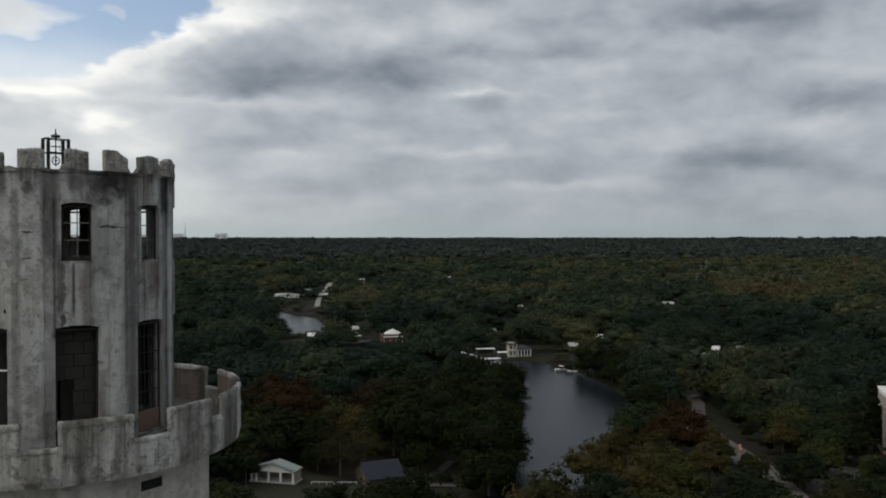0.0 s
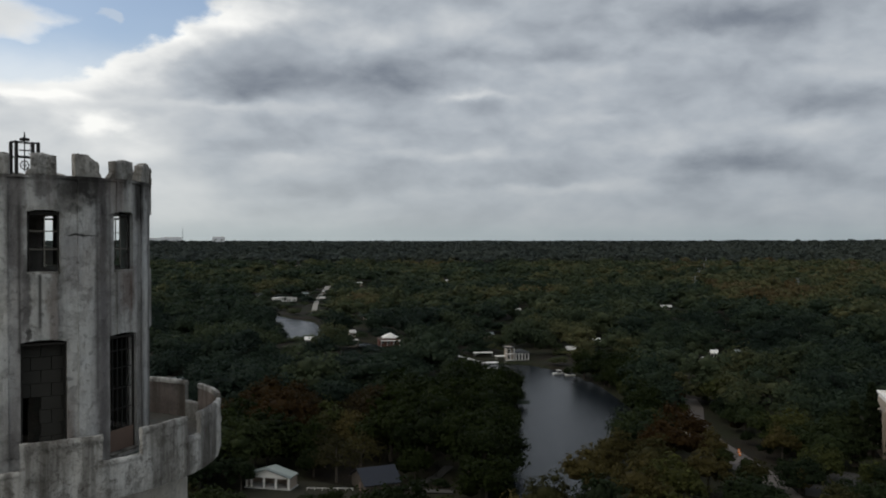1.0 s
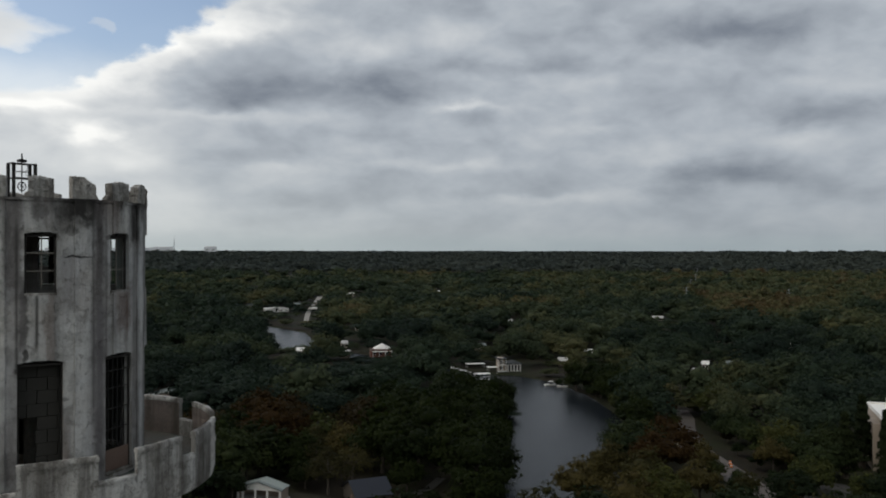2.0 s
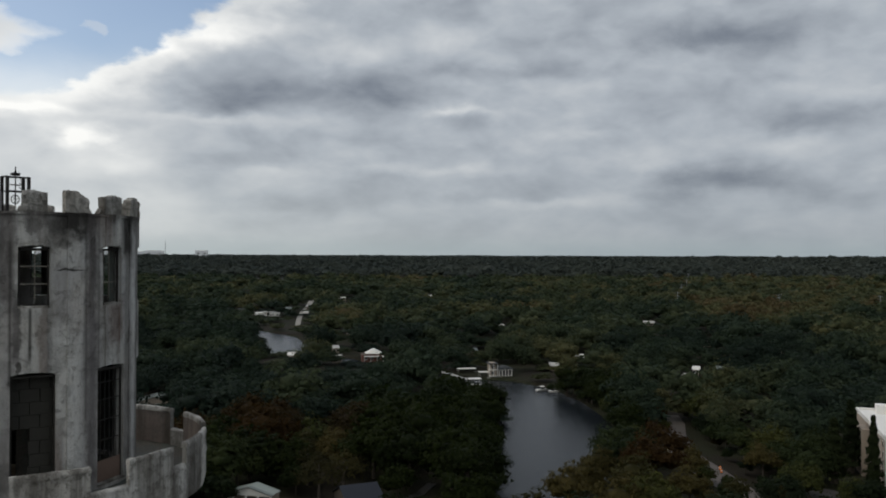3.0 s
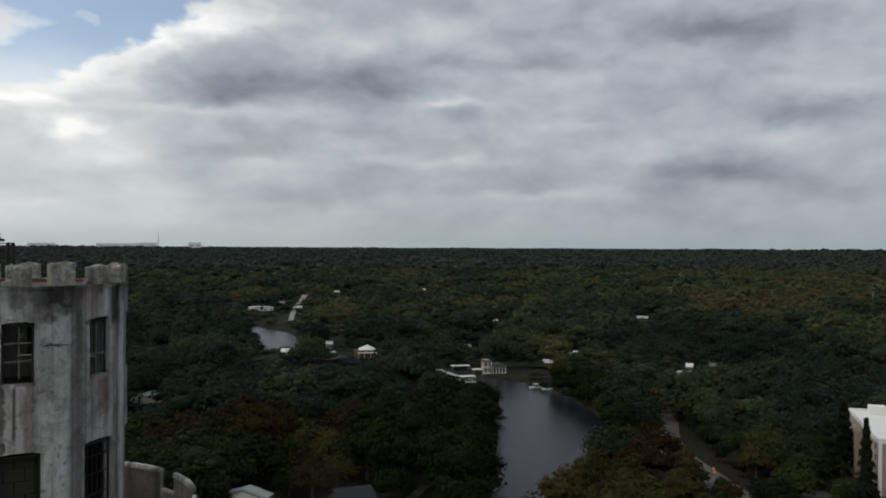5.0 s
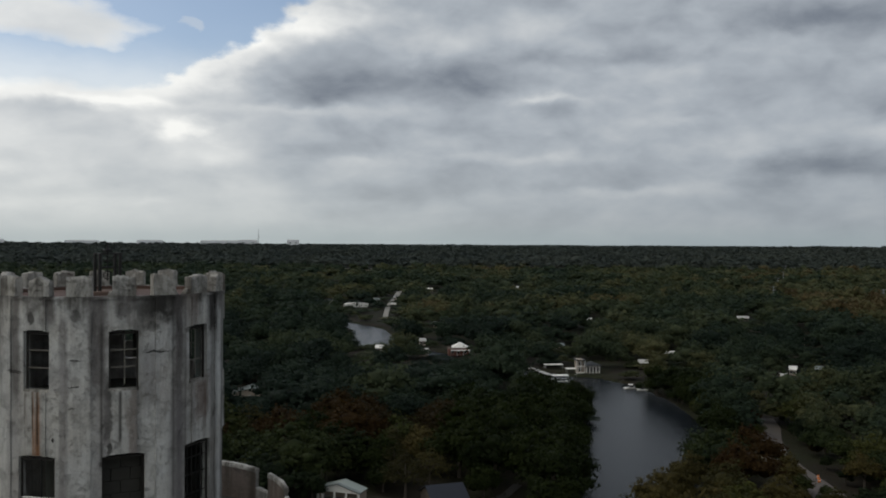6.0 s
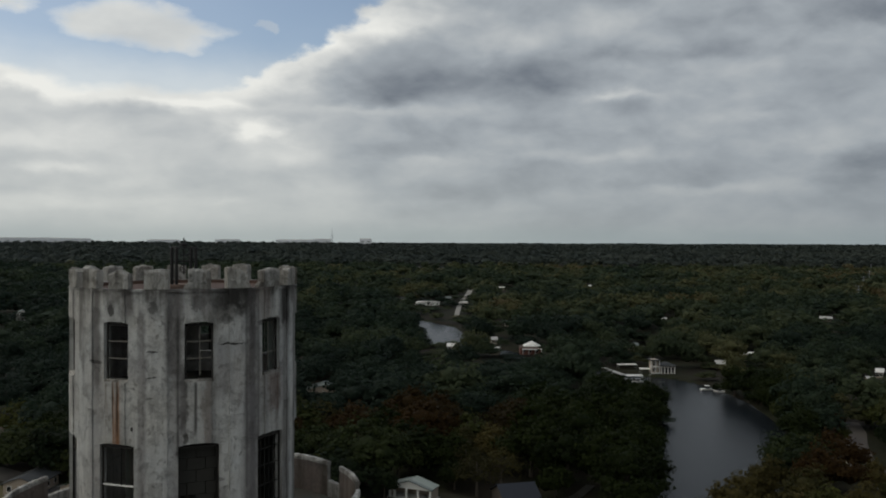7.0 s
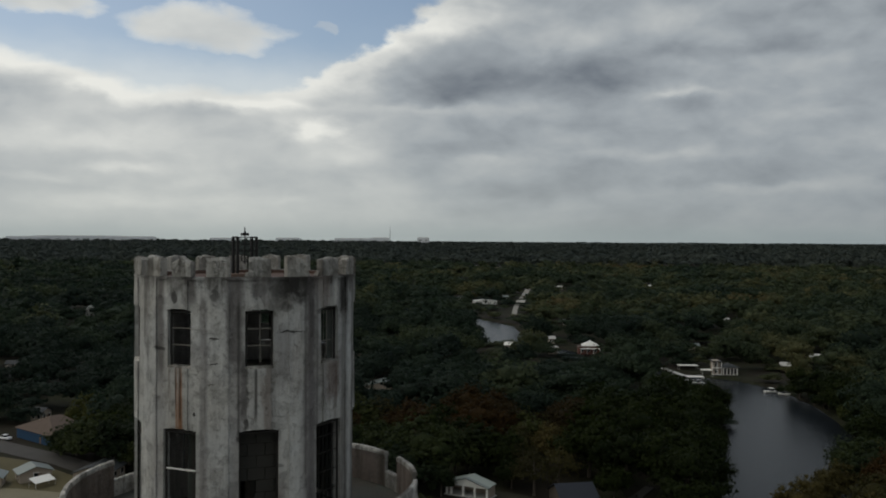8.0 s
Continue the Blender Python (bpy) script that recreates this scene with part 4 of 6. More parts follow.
def crown_arrays(height, width, lobes, clumps, per, size, core=0.5, loose=0.0, flat=0.8, fine=1):
    """One crown at the origin: boughs (lobes) set with clumps, each an uneven leaf mass with sprays standing off it."""
    vs, fs, count = [], [], 0

    def put(v, f):
        nonlocal count
        vs.append(v)
        fs.append((f + count).tolist())
        count += len(v)

    iv, itri = ico(1)
    cv, ctri = ico(fine)
    boughs = []
    for k in range(lobes):
        a = 2 * np.pi * k / max(1, lobes - 1) + rng.uniform(-0.5, 0.5)
        out = 0.0 if k == 0 else width * rng.uniform(0.17, 0.33)
        rad = width * (rng.uniform(0.30, 0.38) if k == 0 else rng.uniform(0.18, 0.28))
        top = height * (1.0 if k == 0 else 1.0 - 1.5 * (out / width) ** 1.25 * rng.uniform(0.6, 1.5))
        zr = min(rad * flat, height * 0.4)
        c = np.array([out * np.cos(a), out * np.sin(a), top - zr])
        boughs.append((c, rad, zr))
        if not loose:
            put(c + cv * rng.uniform(0.42, 0.68, (len(cv), 1)) * np.array([rad, rad, zr]), ctri)
        n = sphere_points(max(1, clumps * per // (3 * lobes)), -0.3)
        put(sprays(c + n * np.array([rad, rad, zr]) * rng.uniform(0.6, 1.0, (len(n), 1)), n + np.array([0, 0, 0.3]), size * 1.15).reshape(-1, 3), np.arange(len(n) * 4).reshape(-1, 4))
    weight = np.array([b[1] ** 2 for b in boughs])
    per = max(1, round(per * 0.7))
    pick = rng.choice(lobes, clumps, p=weight / weight.sum())
    for k, n in zip(pick, sphere_points(clumps, -0.3)):
        c, rad, zr = boughs[k]
        p = c + n * np.array([rad, rad, zr]) * rng.uniform(0.66, 0.95)
        rc = rad * rng.uniform(0.24, 0.46) * (1 - 0.35 * loose)
        lump = iv * rng.uniform(0.55, 1.05, (len(iv), 1)) * np.array([rc, rc, rc * 0.78]) * core
        if core:
            put(p + lump, itri)
        m = sphere_points(per, -0.5)
        q = p + m * rc * rng.uniform(0.55, 1.5 + loose, (per, 1)) * np.array([1, 1, 0.8])
        put(sprays(q, m + 0.5 * n + np.array([0, 0, 0.25]), size).reshape(-1, 3), np.arange(per * 4).reshape(-1, 4))
    return np.concatenate(vs), [f for g in fs for f in g]


def pine_arrays(height, width, n, size):
    h = rng.uniform(0.08, 1.0, n) ** 0.85
    a = rng.uniform(0, 2 * np.pi, n)
    tier = 0.75 + 0.25 * np.sin(h * 46)
    r = width / 2 * (1 - h) ** 0.8 * tier * rng.uniform(0.35, 1.05, n) + 0.15
    p = np.stack([r * np.cos(a), r * np.sin(a), h * height], 1)
    nn = np.stack([np.cos(a), np.sin(a), np.full(n, 0.4)], 1)
    q = sprays(p, nn, size)
    return q.reshape(-1, 3), np.arange(n * 4).reshape(-1, 4).tolist()


def trunk_mesh(height, width, bare=False):
    bm = bmesh.new()
    r = 0.028 * height
    rod((0, 0, -0.4), (0, 0, height * 0.35), r * 1.25, 8, bm, r * 0.85)
    rod((0, 0, height * 0.34), (0.1, 0.1, height * 0.8), r * 0.85, 7, bm, r * 0.25)
    for k in range(9 if bare else 6):
        a = k * 2.4 + rng.uniform(-0.3, 0.3)
        z0, z1 = height * rng.uniform(0.3, 0.5), height * rng.uniform(0.55, 0.75)
        e = width * rng.uniform(0.18, 0.3)
        mid = (e * 0.5 * math.cos(a), e * 0.5 * math.sin(a), z0 + (z1 - z0) * 0.6)
        rod((0, 0, z0), mid, r * 0.45, 6, bm, r * 0.25)
        rod(mid, (e * math.cos(a + 0.2), e * math.sin(a + 0.2), z1), r * 0.25, 5, bm, r * 0.08)
    return mesh_of("trunk", bm, M_TRUNK)


DARK_KINDS = []
KINDS = []  # (mesh of trunk, mesh of crown, height, width, label, category)


def tree_kinds():
    for label, mat, h, w, lobes, clumps, per, size in (
            ("broad live oak with a dense dark green crown", M_LEAF, 13.5, 20.0, 9, 52, 36, 0.50),
            ("tall oak with an uneven dark green crown", M_LEAF, 16.0, 17.0, 8, 48, 36, 0.48),
            ("spreading oak with a lumpy green crown", M_LEAF, 12.5, 19.0, 9, 50, 36, 0.48),
            ("rounded green tree at the wood's edge", M_LEAF, 11.0, 13.0, 6, 34, 34, 0.44),
            ("olive-yellow leafed tree with a loose crown", M_OLIVE, 12.5, 14.5, 8, 46, 38, 0.42),
            ("rust-red autumn tree with a feathery crown", M_RUSTLEAF, 14.5, 18.0, 9, 50, 38, 0.44),
            ("half-bare grey tree hung with moss", M_MOSS, 12.0, 13.0, 9, 50, 34, 0.24)):
        v, f = crown_arrays(h, w, lobes, clumps, per, size, 0.5, 0.8 if mat is M_MOSS else 0.0)
        KINDS.append((trunk_mesh(h, w, mat is M_MOSS), quad_mesh("crown", v.tolist(), f, mat), h, w, label, "tree"))
    for label, h, w, lobes, clumps, per, size in (("very dark live oak leaning over the river", 14.0, 19.0, 9, 50, 36, 0.48), ("tall dark oak of the river spit", 16.0, 17.0, 8, 48, 36, 0.47)):
        v, f = crown_arrays(h, w, lobes, clumps, per, size)
        DARK_KINDS.append((trunk_mesh(h, w), quad_mesh("crown", v.tolist(), f, M_DARKLEAF), h, w, label, "tree"))
    v, f = pine_arrays(17.0, 6.0, 1500, 0.5)
    KINDS.append((trunk_mesh(17.0, 1.6), quad_mesh("crown", v.tolist(), f, M_PINE), 17.0, 6.0, "tall narrow dark conifer beside the apartment block", "conifer"))
    KINDS.extend(DARK_KINDS)
    v, f = crown_arrays(3.0, 5.5, 4, 10, 24, 0.32)
    KINDS.append((trunk_mesh(3.0, 3.0), quad_mesh("crown", v.tolist(), f, M_LEAF), 3.0, 5.5, "low dense green shrub at the wood's edge", "shrub"))


MADE = {}
SHRUB = 10


def tree(kind, x, y, scale=1.0, turn=0.0, squash=1.0):
    trunk, crown, h, w, label, cat = KINDS[kind]
    z = float(land([x], [y])[0])
    m = pose(x, y, z, 0, 0, turn)
    if kind not in MADE:
        ob = thing(cat, m, label, cat, "trees of the river woods" if cat != "shrub" else "shrubs of the river woods")
        part("trunk", trunk, None, ob)
        part("crown", crown, None, ob)
        MADE[kind] = ob
    else:
        ob = copy_thing(MADE[kind], m)
    ob.scale = (scale, scale, scale * squash)
    return ob


# open places in the woods: lawns, tracks and house plots (polygons)
CLEAR = [
    [(-58, 160), (-46, 182), (-42, 194), (-24, 194), (-20, 184), (-12, 184), (2, 200), (4, 180), (8, 150)],
    [(88, 190), (85.5, 215), (85, 235), (88, 262), (99, 302), (107, 302), (101, 268), (98, 240), (99, 215), (99, 190)],
    [(124, 185), (138, 238), (190, 238), (190, 175)],
    [(-225, 122), (-215, 214), (-168, 204), (-160, 188), (-135, 178), (-110, 170), (-95, 122)],
    [(-36, 460), (-40, 484), (-14, 490), (-14, 464)],
    [(8, 400), (6, 430), (54, 418), (56, 400)],
    [(-115, 700), (-109, 700), (-132, 866), (-147, 1020), (-154, 1020), (-139, 866)],
]
EYE = (15.6, -30.5, 64.0)
# roofs that show between the crowns: x, y, width
HOMES = [(-202, 878, 7), (-408, 1890, 14), (-351, 1859, 20), (-124, 1124, 12), (-59, 630, 5), (-55, 516, 5), (-47, 463, 6), (-9, 1193, 13), (32, 502, 8), (63, 688, 5), (75, 434, 6), (94, 472, 9)]
HOMES += [(91, 372, 4), (197, 729, 12), (136, 393, 4), (148, 419, 4), (161, 420, 4.5), (197, 560, 5), (226, 507, 5), (-75, 474, 6), (-156, 899, 8), (-126, 835, 6), (-141, 941, 6), (-473, 613, 6), (-422, 548, 5), (-298, 326, 9), (-266, 288, 7), (-202, 230, 6)]
# things that stay in view between the crowns: x, y, height, half-width
SEEN = [(-33, 184, 1.0, 8), (-5, 184, 4, 3), (-28, 473, 1.5, 8), (44, 404, 0.5, 8), (22, 412, 0, 12), (61, 372, 1, 4), (-165, 830, 4.0, 9), (-116, 730, 1, 2), (-134, 866, 1, 2), (-150, 1012, 1, 3),
        (-102, 314, 4.8, 3), (102, 280, 1, 2), (99.5, 254, 1, 2.2), (97, 228, 1, 2.2), (132, 217, 8, 3), (-140, 153, 0, 12), (-106, 590, 0, 7), (-93, 520, 0, 6), (50, 350, 0, 14), (52, 300, 0, 17), (50, 250, 0, 14), (42, 205, 0, 6)]
SEEN += [(x, y, 4.3, w * 0.15) for x, y, w in HOMES]
SEEN += [(96.4, 219, 0.2, 2), (104.7, 190, 0.4, 2.5), (9, 194, 0.3, 4), (9, 180, 0, 4), (137, 401, 4.6, 1.2), (152, 412, 4.6, 1.2), (165, 430, 4.6, 1.2), (34, 487, 4.5, 2.5), (-58, 545, 4.5, 2.5), (97, 484, 4.5, 2), (-25, 178, 0, 5), (-175, 193, 1, 6), (-150, 166, 2, 8), (-165, 172, 1, 6), (140, 226, 9, 5), (136, 205, 6, 6), (-452, 585, 4, 4), (200, 740, 5, 6), (-112, 1045, 5, 7)]


def blocked(x, y, top, rad):
    """Whether a crown would stand before one of the things in view (arrays)."""
    hit = np.zeros(len(x), bool)
    for sx, sy, sz, half in SEEN:
        dx, dy = sx - EYE[0], sy - EYE[1]
        d = math.hypot(dx, dy)
        along = ((x - EYE[0]) * dx + (y - EYE[1]) * dy) / d
        aside = np.abs((x - EYE[0]) * dy - (y - EYE[1]) * dx) / d
        line = EYE[2] + (sz - EYE[2]) * along / d
        hit |= (along > 5) & (along < d + rad * 0.6) & (aside < half * along / d + rad * 0.55) & (top > line)
    return hit


def open_ground(x, y, rad):
    bad = inside(x, y, RIVER) | (edge_distance(x, y, RIVER) < 1.5)
    for poly in CLEAR:
        bad |= inside(x, y, poly) | (edge_distance(x, y, poly) < rad * 0.2)
    return bad | (np.hypot(x, y) < 40)


def scatter(spacing, near, far, left=44, right=-30):
    """Jittered places in the fan before the camera, between two distances."""
    n = int(far / spacing) + 2
    gx, gy = np.meshgrid(np.arange(-n, n + 1), np.arange(-n, n + 1))
    x = (gx + 0.5 * (gy % 2)) * spacing + rng.uniform(-0.5, 0.5, gx.shape) * spacing + EYE[0]
    y = gy * spacing * 0.9 + rng.uniform(-0.5, 0.5, gx.shape) * spacing + EYE[1]
    x, y = x.ravel(), y.ravel()
    d = np.hypot(x - EYE[0], y - EYE[1])
    b = np.degrees(np.arctan2(-(x - EYE[0]), y - EYE[1]))
    k = (d > near) & (d <= far) & (b < left) & (b > right)
    return x[k], y[k], d[k]


# the large trees of the spit and of the near banks: x, y, kind, scale
GIANTS = [(-48.9, 250.4, 5, 1.2), (-39.6, 246.1, 5, 1.15), (-38.6, 222, 5, 1.3), (-50, 224, 8, 1.1), (-12.7, 233, 5, 1.25), (-13.6, 248, 5, 1.1), (-26, 218, 4, 0.95), (-18, 224, 4, 0.9), (-34, 234, 5, 1.1), (-44, 236, 5, 1.0),
          (-4.2, 259.7, 8, 1.3), (6.8, 248, 9, 1.15), (17, 250.5, 8, 1.25), (24.5, 242, 9, 1.1), (-4.5, 209, 8, 1.2), (6, 201, 9, 1.1), (17.5, 198, 8, 1.2), (21.5, 187, 9, 1.05), (26, 205, 8, 0.85), (28, 230, 9, 0.85), (-14, 163, 9, 0.4),
          (21.5, 175, 8, 0.85), (3, 143, 8, 1.0), (-2, 131, 9, 1.0), (9, 222, 9, 1.2), (-3, 230, 8, 1.25), (23.5, 217, 8, 1.1), (28, 268, 8, 1.15), (30, 292, 9, 1.1), (33, 316, 8, 0.75), (29, 338, 9, 0.45), (14, 275, 8, 1.3), (18, 300, 9, 1.2), (20, 326, 8, 0.6),
          (-16.7, 188, 6, 1.0), (-11.5, 197, 6, 0.95), (-22, 202, 6, 0.95), (52, 193, 4, 0.95), (45, 171, 4, 1.05), (34.5, 156, 4, 1.1), (28, 146, 4, 1.0), (25, 134, 4, 1.0), (63, 183, 4, 1.05), (44, 144, 1, 0.9), (54, 157, 4, 1.15), (64, 168, 2, 1.0), (75, 176, 4, 1.0), (109, 264, 2, 0.85), (107, 246, 0, 0.8), (106, 227, 3, 1.0), (111, 282, 1, 0.9), (105, 209, 4, 0.85), (84, 205, 4, 0.8), (80, 226, 5, 0.95), (71, 199, 5, 1.05), (96, 151, 4, 0.9), (66, 176, 6, 0.9), (89, 184, 4, 0.6), (99, 180, 2, 0.75), (92, 200, 3, 0.35), (86, 200, 3, 0.6), (108, 190, 2, 0.8), (116, 205, 0, 0.9), (113, 228, 0, 0.9)]


def near_trees():
    x, y, d = scatter(14.0, 118, 285)
    clash = np.zeros(len(x), bool)
    for gx, gy, gk, gs in GIANTS:
        clash |= np.hypot(x - gx, y - gy) < 8.5 * gs
    x, y, d = x[~clash], y[~clash], d[~clash]
    order = np.argsort(d)
    x, y = x[order], y[order]
    kinds = rng.choice([0, 1, 2, 3, 4, 5, 6], len(x), p=[0.24, 0.2, 0.2, 0.14, 0.1, 0.06, 0.06])
    # rust-coloured trees stand together on the spit
    rust = (np.hypot(x + 18, y - 262) < 18) | (np.hypot(x + 46, y - 236) < 16) | (np.hypot(x - 70, y - 200) < 12)
    kinds = np.where(rust & (rng.random(len(x)) < 0.7), 5, kinds)
    spit = (x > -60) & (x < 40) & (y > 195) & (y < 380)
    kinds = np.where(spit & (kinds < 4) & (rng.random(len(x)) < 0.75), rng.choice([8, 9], len(x)), kinds)
    gold = np.hypot(x + 2, y - 240) < 14
    kinds = np.where(gold & (rng.random(len(x)) < 0.6), 4, kinds)
    s = rng.uniform(0.85, 1.4, len(x))
    h = np.array([KINDS[k][2] for k in kinds]) * s
    w = np.array([KINDS[k][3] for k in kinds]) * s / 2
    keep = ~open_ground(x, y, w) & ~blocked(x, y, h, w)
    # small trees where a tall one would hide something
    low = ~open_ground(x, y, w) & ~keep
    mid = low & ~blocked(x, y, h * 0.5, w * 0.5)
    s2 = np.where(mid, s * 0.5, s)
    keep |= low
    made = 0
    for i in np.nonzero(keep)[0]:
        if made >= 270:
            break
        shrub = low[i] and not mid[i]
        tree(SHRUB if shrub else int(kinds[i]), float(x[i]), float(y[i]), float(s2[i]), float(rng.uniform(0, 360)), float(rng.uniform(0.72, 0.98)))
        made += 1
    return made


def woods(name, spacing, near, far, lobes, clumps, per, size, core, label, left=44, right=-30, variants=10, calm=1.0, lift=-0.02, mat=M_WOODS):
    """A stretch of joined woodland: one object."""
    x, y, d = scatter(spacing, near, far, left, right)
    s = rng.choice([0.65, 0.85, 1.0, 1.2, 1.45], len(x), p=[0.15, 0.25, 0.3, 0.2, 0.1]) * rng.uniform(0.85, 1.15, len(x)) * (spacing / 12.0)
    h, w = 13.0 * np.minimum(0.55 + 0.45 * s, 1.4), 14.5 * s / 2
    bad = open_ground(x, y, w)
    keep = ~bad & ~blocked(x, y, h, w)
    # low growth where a tall tree would hide something
    low = ~bad & ~keep & ~blocked(x, y, 13.0 * (0.3 + 0.2 * s), w * 0.5)
    bush = ~bad & ~keep & ~low
    shrink = np.where(low, 0.45, np.where(bush, 0.2, 1.0))
    keep |= low | bush
    x, y, s, shrink = x[keep], y[keep], s[keep], shrink[keep]
    s = s * np.where(shrink < 0.4, 0.75, np.where(shrink < 1, 0.65, 1.0))
    z = land(x, y)
    sets = [crown_arrays(13.0 * rng.uniform(0.85, 1.15), 15.5, lobes, clumps, per, size, core) for _ in range(variants)]
    vs, loops, starts, tones, count = [], [], [], [], 0
    # neighbouring trees tend to be of one kind
    kind = np.array([noise.noise((a / 130, b / 130, 5.0)) + 0.6 * noise.noise((a / 45, b / 45, 9.0)) for a, b in zip(x, y)])
    bearing = np.degrees(np.arctan2(-(x - EYE[0]), y - EYE[1]))
    # lift colours distance haze into the leaf tone; bearing darkens it leftwards
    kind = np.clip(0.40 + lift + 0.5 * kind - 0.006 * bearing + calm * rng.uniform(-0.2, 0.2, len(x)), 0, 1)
    pick = rng.integers(0, variants, len(x))
    for k in range(variants):
        v, f = sets[k]
        idx = np.nonzero(pick == k)[0]
        if not len(idx):
            continue
        a = rng.uniform(0, 2 * np.pi, len(idx))
        c, sn = np.cos(a)[:, None], np.sin(a)[:, None]
        sc = s[idx][:, None]
        vx = (v[None, :, 0] * c - v[None, :, 1] * sn) * sc + x[idx][:, None]
        vy = (v[None, :, 0] * sn + v[None, :, 1] * c) * sc + y[idx][:, None]
        tall = shrink[idx][:, None] * np.minimum(0.55 + 0.45 * sc, 1.4) * rng.uniform(0.65, 1.25, sc.shape)
        vz = v[None, :, 2] * tall + z[idx][:, None]
        vs.append(np.stack([vx, vy, vz], -1).reshape(-1, 3))
        tones.append(np.repeat(kind[idx], len(v)))
        flat = np.concatenate([np.array(q) for q in f])
        sizes = np.array([len(q) for q in f])
        off = (np.arange(len(idx)) * len(v) + count)[:, None]
        loops.append((flat[None] + off).ravel())
        starts.append(np.tile(sizes, len(idx)))
        count += len(v) * len(idx)
    co, lo, sz = np.concatenate(vs), np.concatenate(loops), np.concatenate(starts)
    me = bpy.data.meshes.new(name)
    me.vertices.add(len(co))
    me.vertices.foreach_set("co", co.ravel())
    me.loops.add(len(lo))
    me.loops.foreach_set("vertex_index", lo.astype(np.int32))
    me.polygons.add(len(sz))
    me.polygons.foreach_set("loop_start", (np.cumsum(sz) - sz).astype(np.int32))
    me.materials.append(mat)
    me.polygons.foreach_set("use_smooth", sz == 3)
    me.update(calc_edges=True)
    me.validate()
    me.attributes.new("leaf_haze_tone", "FLOAT", "POINT").data.foreach_set("value", np.concatenate(tones).astype(np.float32))
    return tagged(new(name, me), label, "woods", kind="stuff")


def far_canopy():
    """The closed canopy towards the horizon, as one uneven sheet."""
    rs = [4300.0]
    while rs[-1] < 4880:
        rs.append(rs[-1] + 16)
    rs = np.array(rs)
    th = np.radians(np.linspace(-40, 52, 720))
    R, T = np.meshgrid(rs, th, indexing="ij")
    X, Y = -R * np.sin(T) + EYE[0], R * np.cos(T) + EYE[1]
    Z = land(X, Y) + 4 + rng.uniform(-3.5, 4.5, X.shape) + 2.0 * np.sin(X / 90) * np.cos(Y / 130)
    co = np.stack([X, Y, Z], -1).reshape(-1, 3)
    n, m = X.shape
    i, j = np.meshgrid(np.arange(n - 1), np.arange(m - 1), indexing="ij")
    k = (i * m + j).ravel()
    f = np.stack([k, k + m, k + m + 1, k + 1], 1)
    me = quad_mesh("far_woods", co.tolist(), f.tolist(), M_HAZE_WOODS)
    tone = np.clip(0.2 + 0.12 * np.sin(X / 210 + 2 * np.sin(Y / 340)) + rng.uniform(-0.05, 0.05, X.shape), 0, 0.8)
    me.attributes.new("leaf_haze_tone", "FLOAT", "POINT").data.foreach_set("value", tone.ravel().astype(np.float32))
    tagged(new("far_woods", me), "endless dark green tree canopy fading to the horizon", "woods", kind="stuff")


def bank_trees():
    """Trees leaning over both banks of the near reach."""
    right = [(78, 258), (80, 270), (81, 282), (82, 294), (82, 306), (81, 318), (80, 330), (78, 340), (75, 350), (71, 359), (86, 348), (88, 330)]
    for gx, gy, gk, gs in GIANTS:
        tree(gk, gx, gy, gs, 37 * gx, 0.95)
    for k in range(20):
        u = k / 19
        tree(8, 25 + 12 * min(1, u * 1.4) + rng.uniform(-3, 1), 176 + 180 * u, rng.uniform(0.3, 0.45), 61 * k, 1.0)
        tree(3, 82 - 16 * max(0, u - 0.5) * 2 + rng.uniform(-1.5, 3), 262 + 108 * u, rng.uniform(0.38, 0.55), 47 * k, 1.0)
    for i, (x, y) in enumerate(right):
        tree((8, 9, 8, 0, 9)[i % 5], x + rng.uniform(-2, 1), y + rng.uniform(-3, 3), rng.uniform(0.75, 1.0), rng.uniform(0, 360), rng.uniform(0.9, 1.1))
    for x, y, s, k in ((-40.5, 199, 0.95, 0), (-50, 194, 0.85, 5), (-28, 204, 0.9, 8), (-39.5, 180.5, 0.5, 1), (-23.5, 193, 0.55, 8), (3.5, 190, 0.6, 8), (58, 204, 0.9, 4), (66, 214, 0.85, 0), (72, 226, 0.9, 2), (-148, 204, 1.0, 9), (-143, 199, 0.95, 9), (-155, 223, 1.05, 9), (-133, 193, 0.8, 8), (-121, 184, 0.75, 9), (-172, 218, 0.9, 0)):
        tree(k, x, y, s, 70 * s, 1.0)


tree_kinds()
near_trees()
bank_trees()
# lift makes farther leaves paler, in place of air haze
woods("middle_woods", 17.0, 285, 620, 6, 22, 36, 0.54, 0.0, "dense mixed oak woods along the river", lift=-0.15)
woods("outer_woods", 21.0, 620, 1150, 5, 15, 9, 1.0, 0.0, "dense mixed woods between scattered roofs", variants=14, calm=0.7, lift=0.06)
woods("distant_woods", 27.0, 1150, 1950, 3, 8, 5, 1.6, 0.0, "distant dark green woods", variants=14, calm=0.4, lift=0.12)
woods("horizon_woods", 32.0, 1950, 4400, 1, 4, 4, 2.8, 0.0, "woods thinning to a dark line", variants=14, calm=0.25, lift=0.2, mat=M_HAZE_WOODS)
far_canopy()

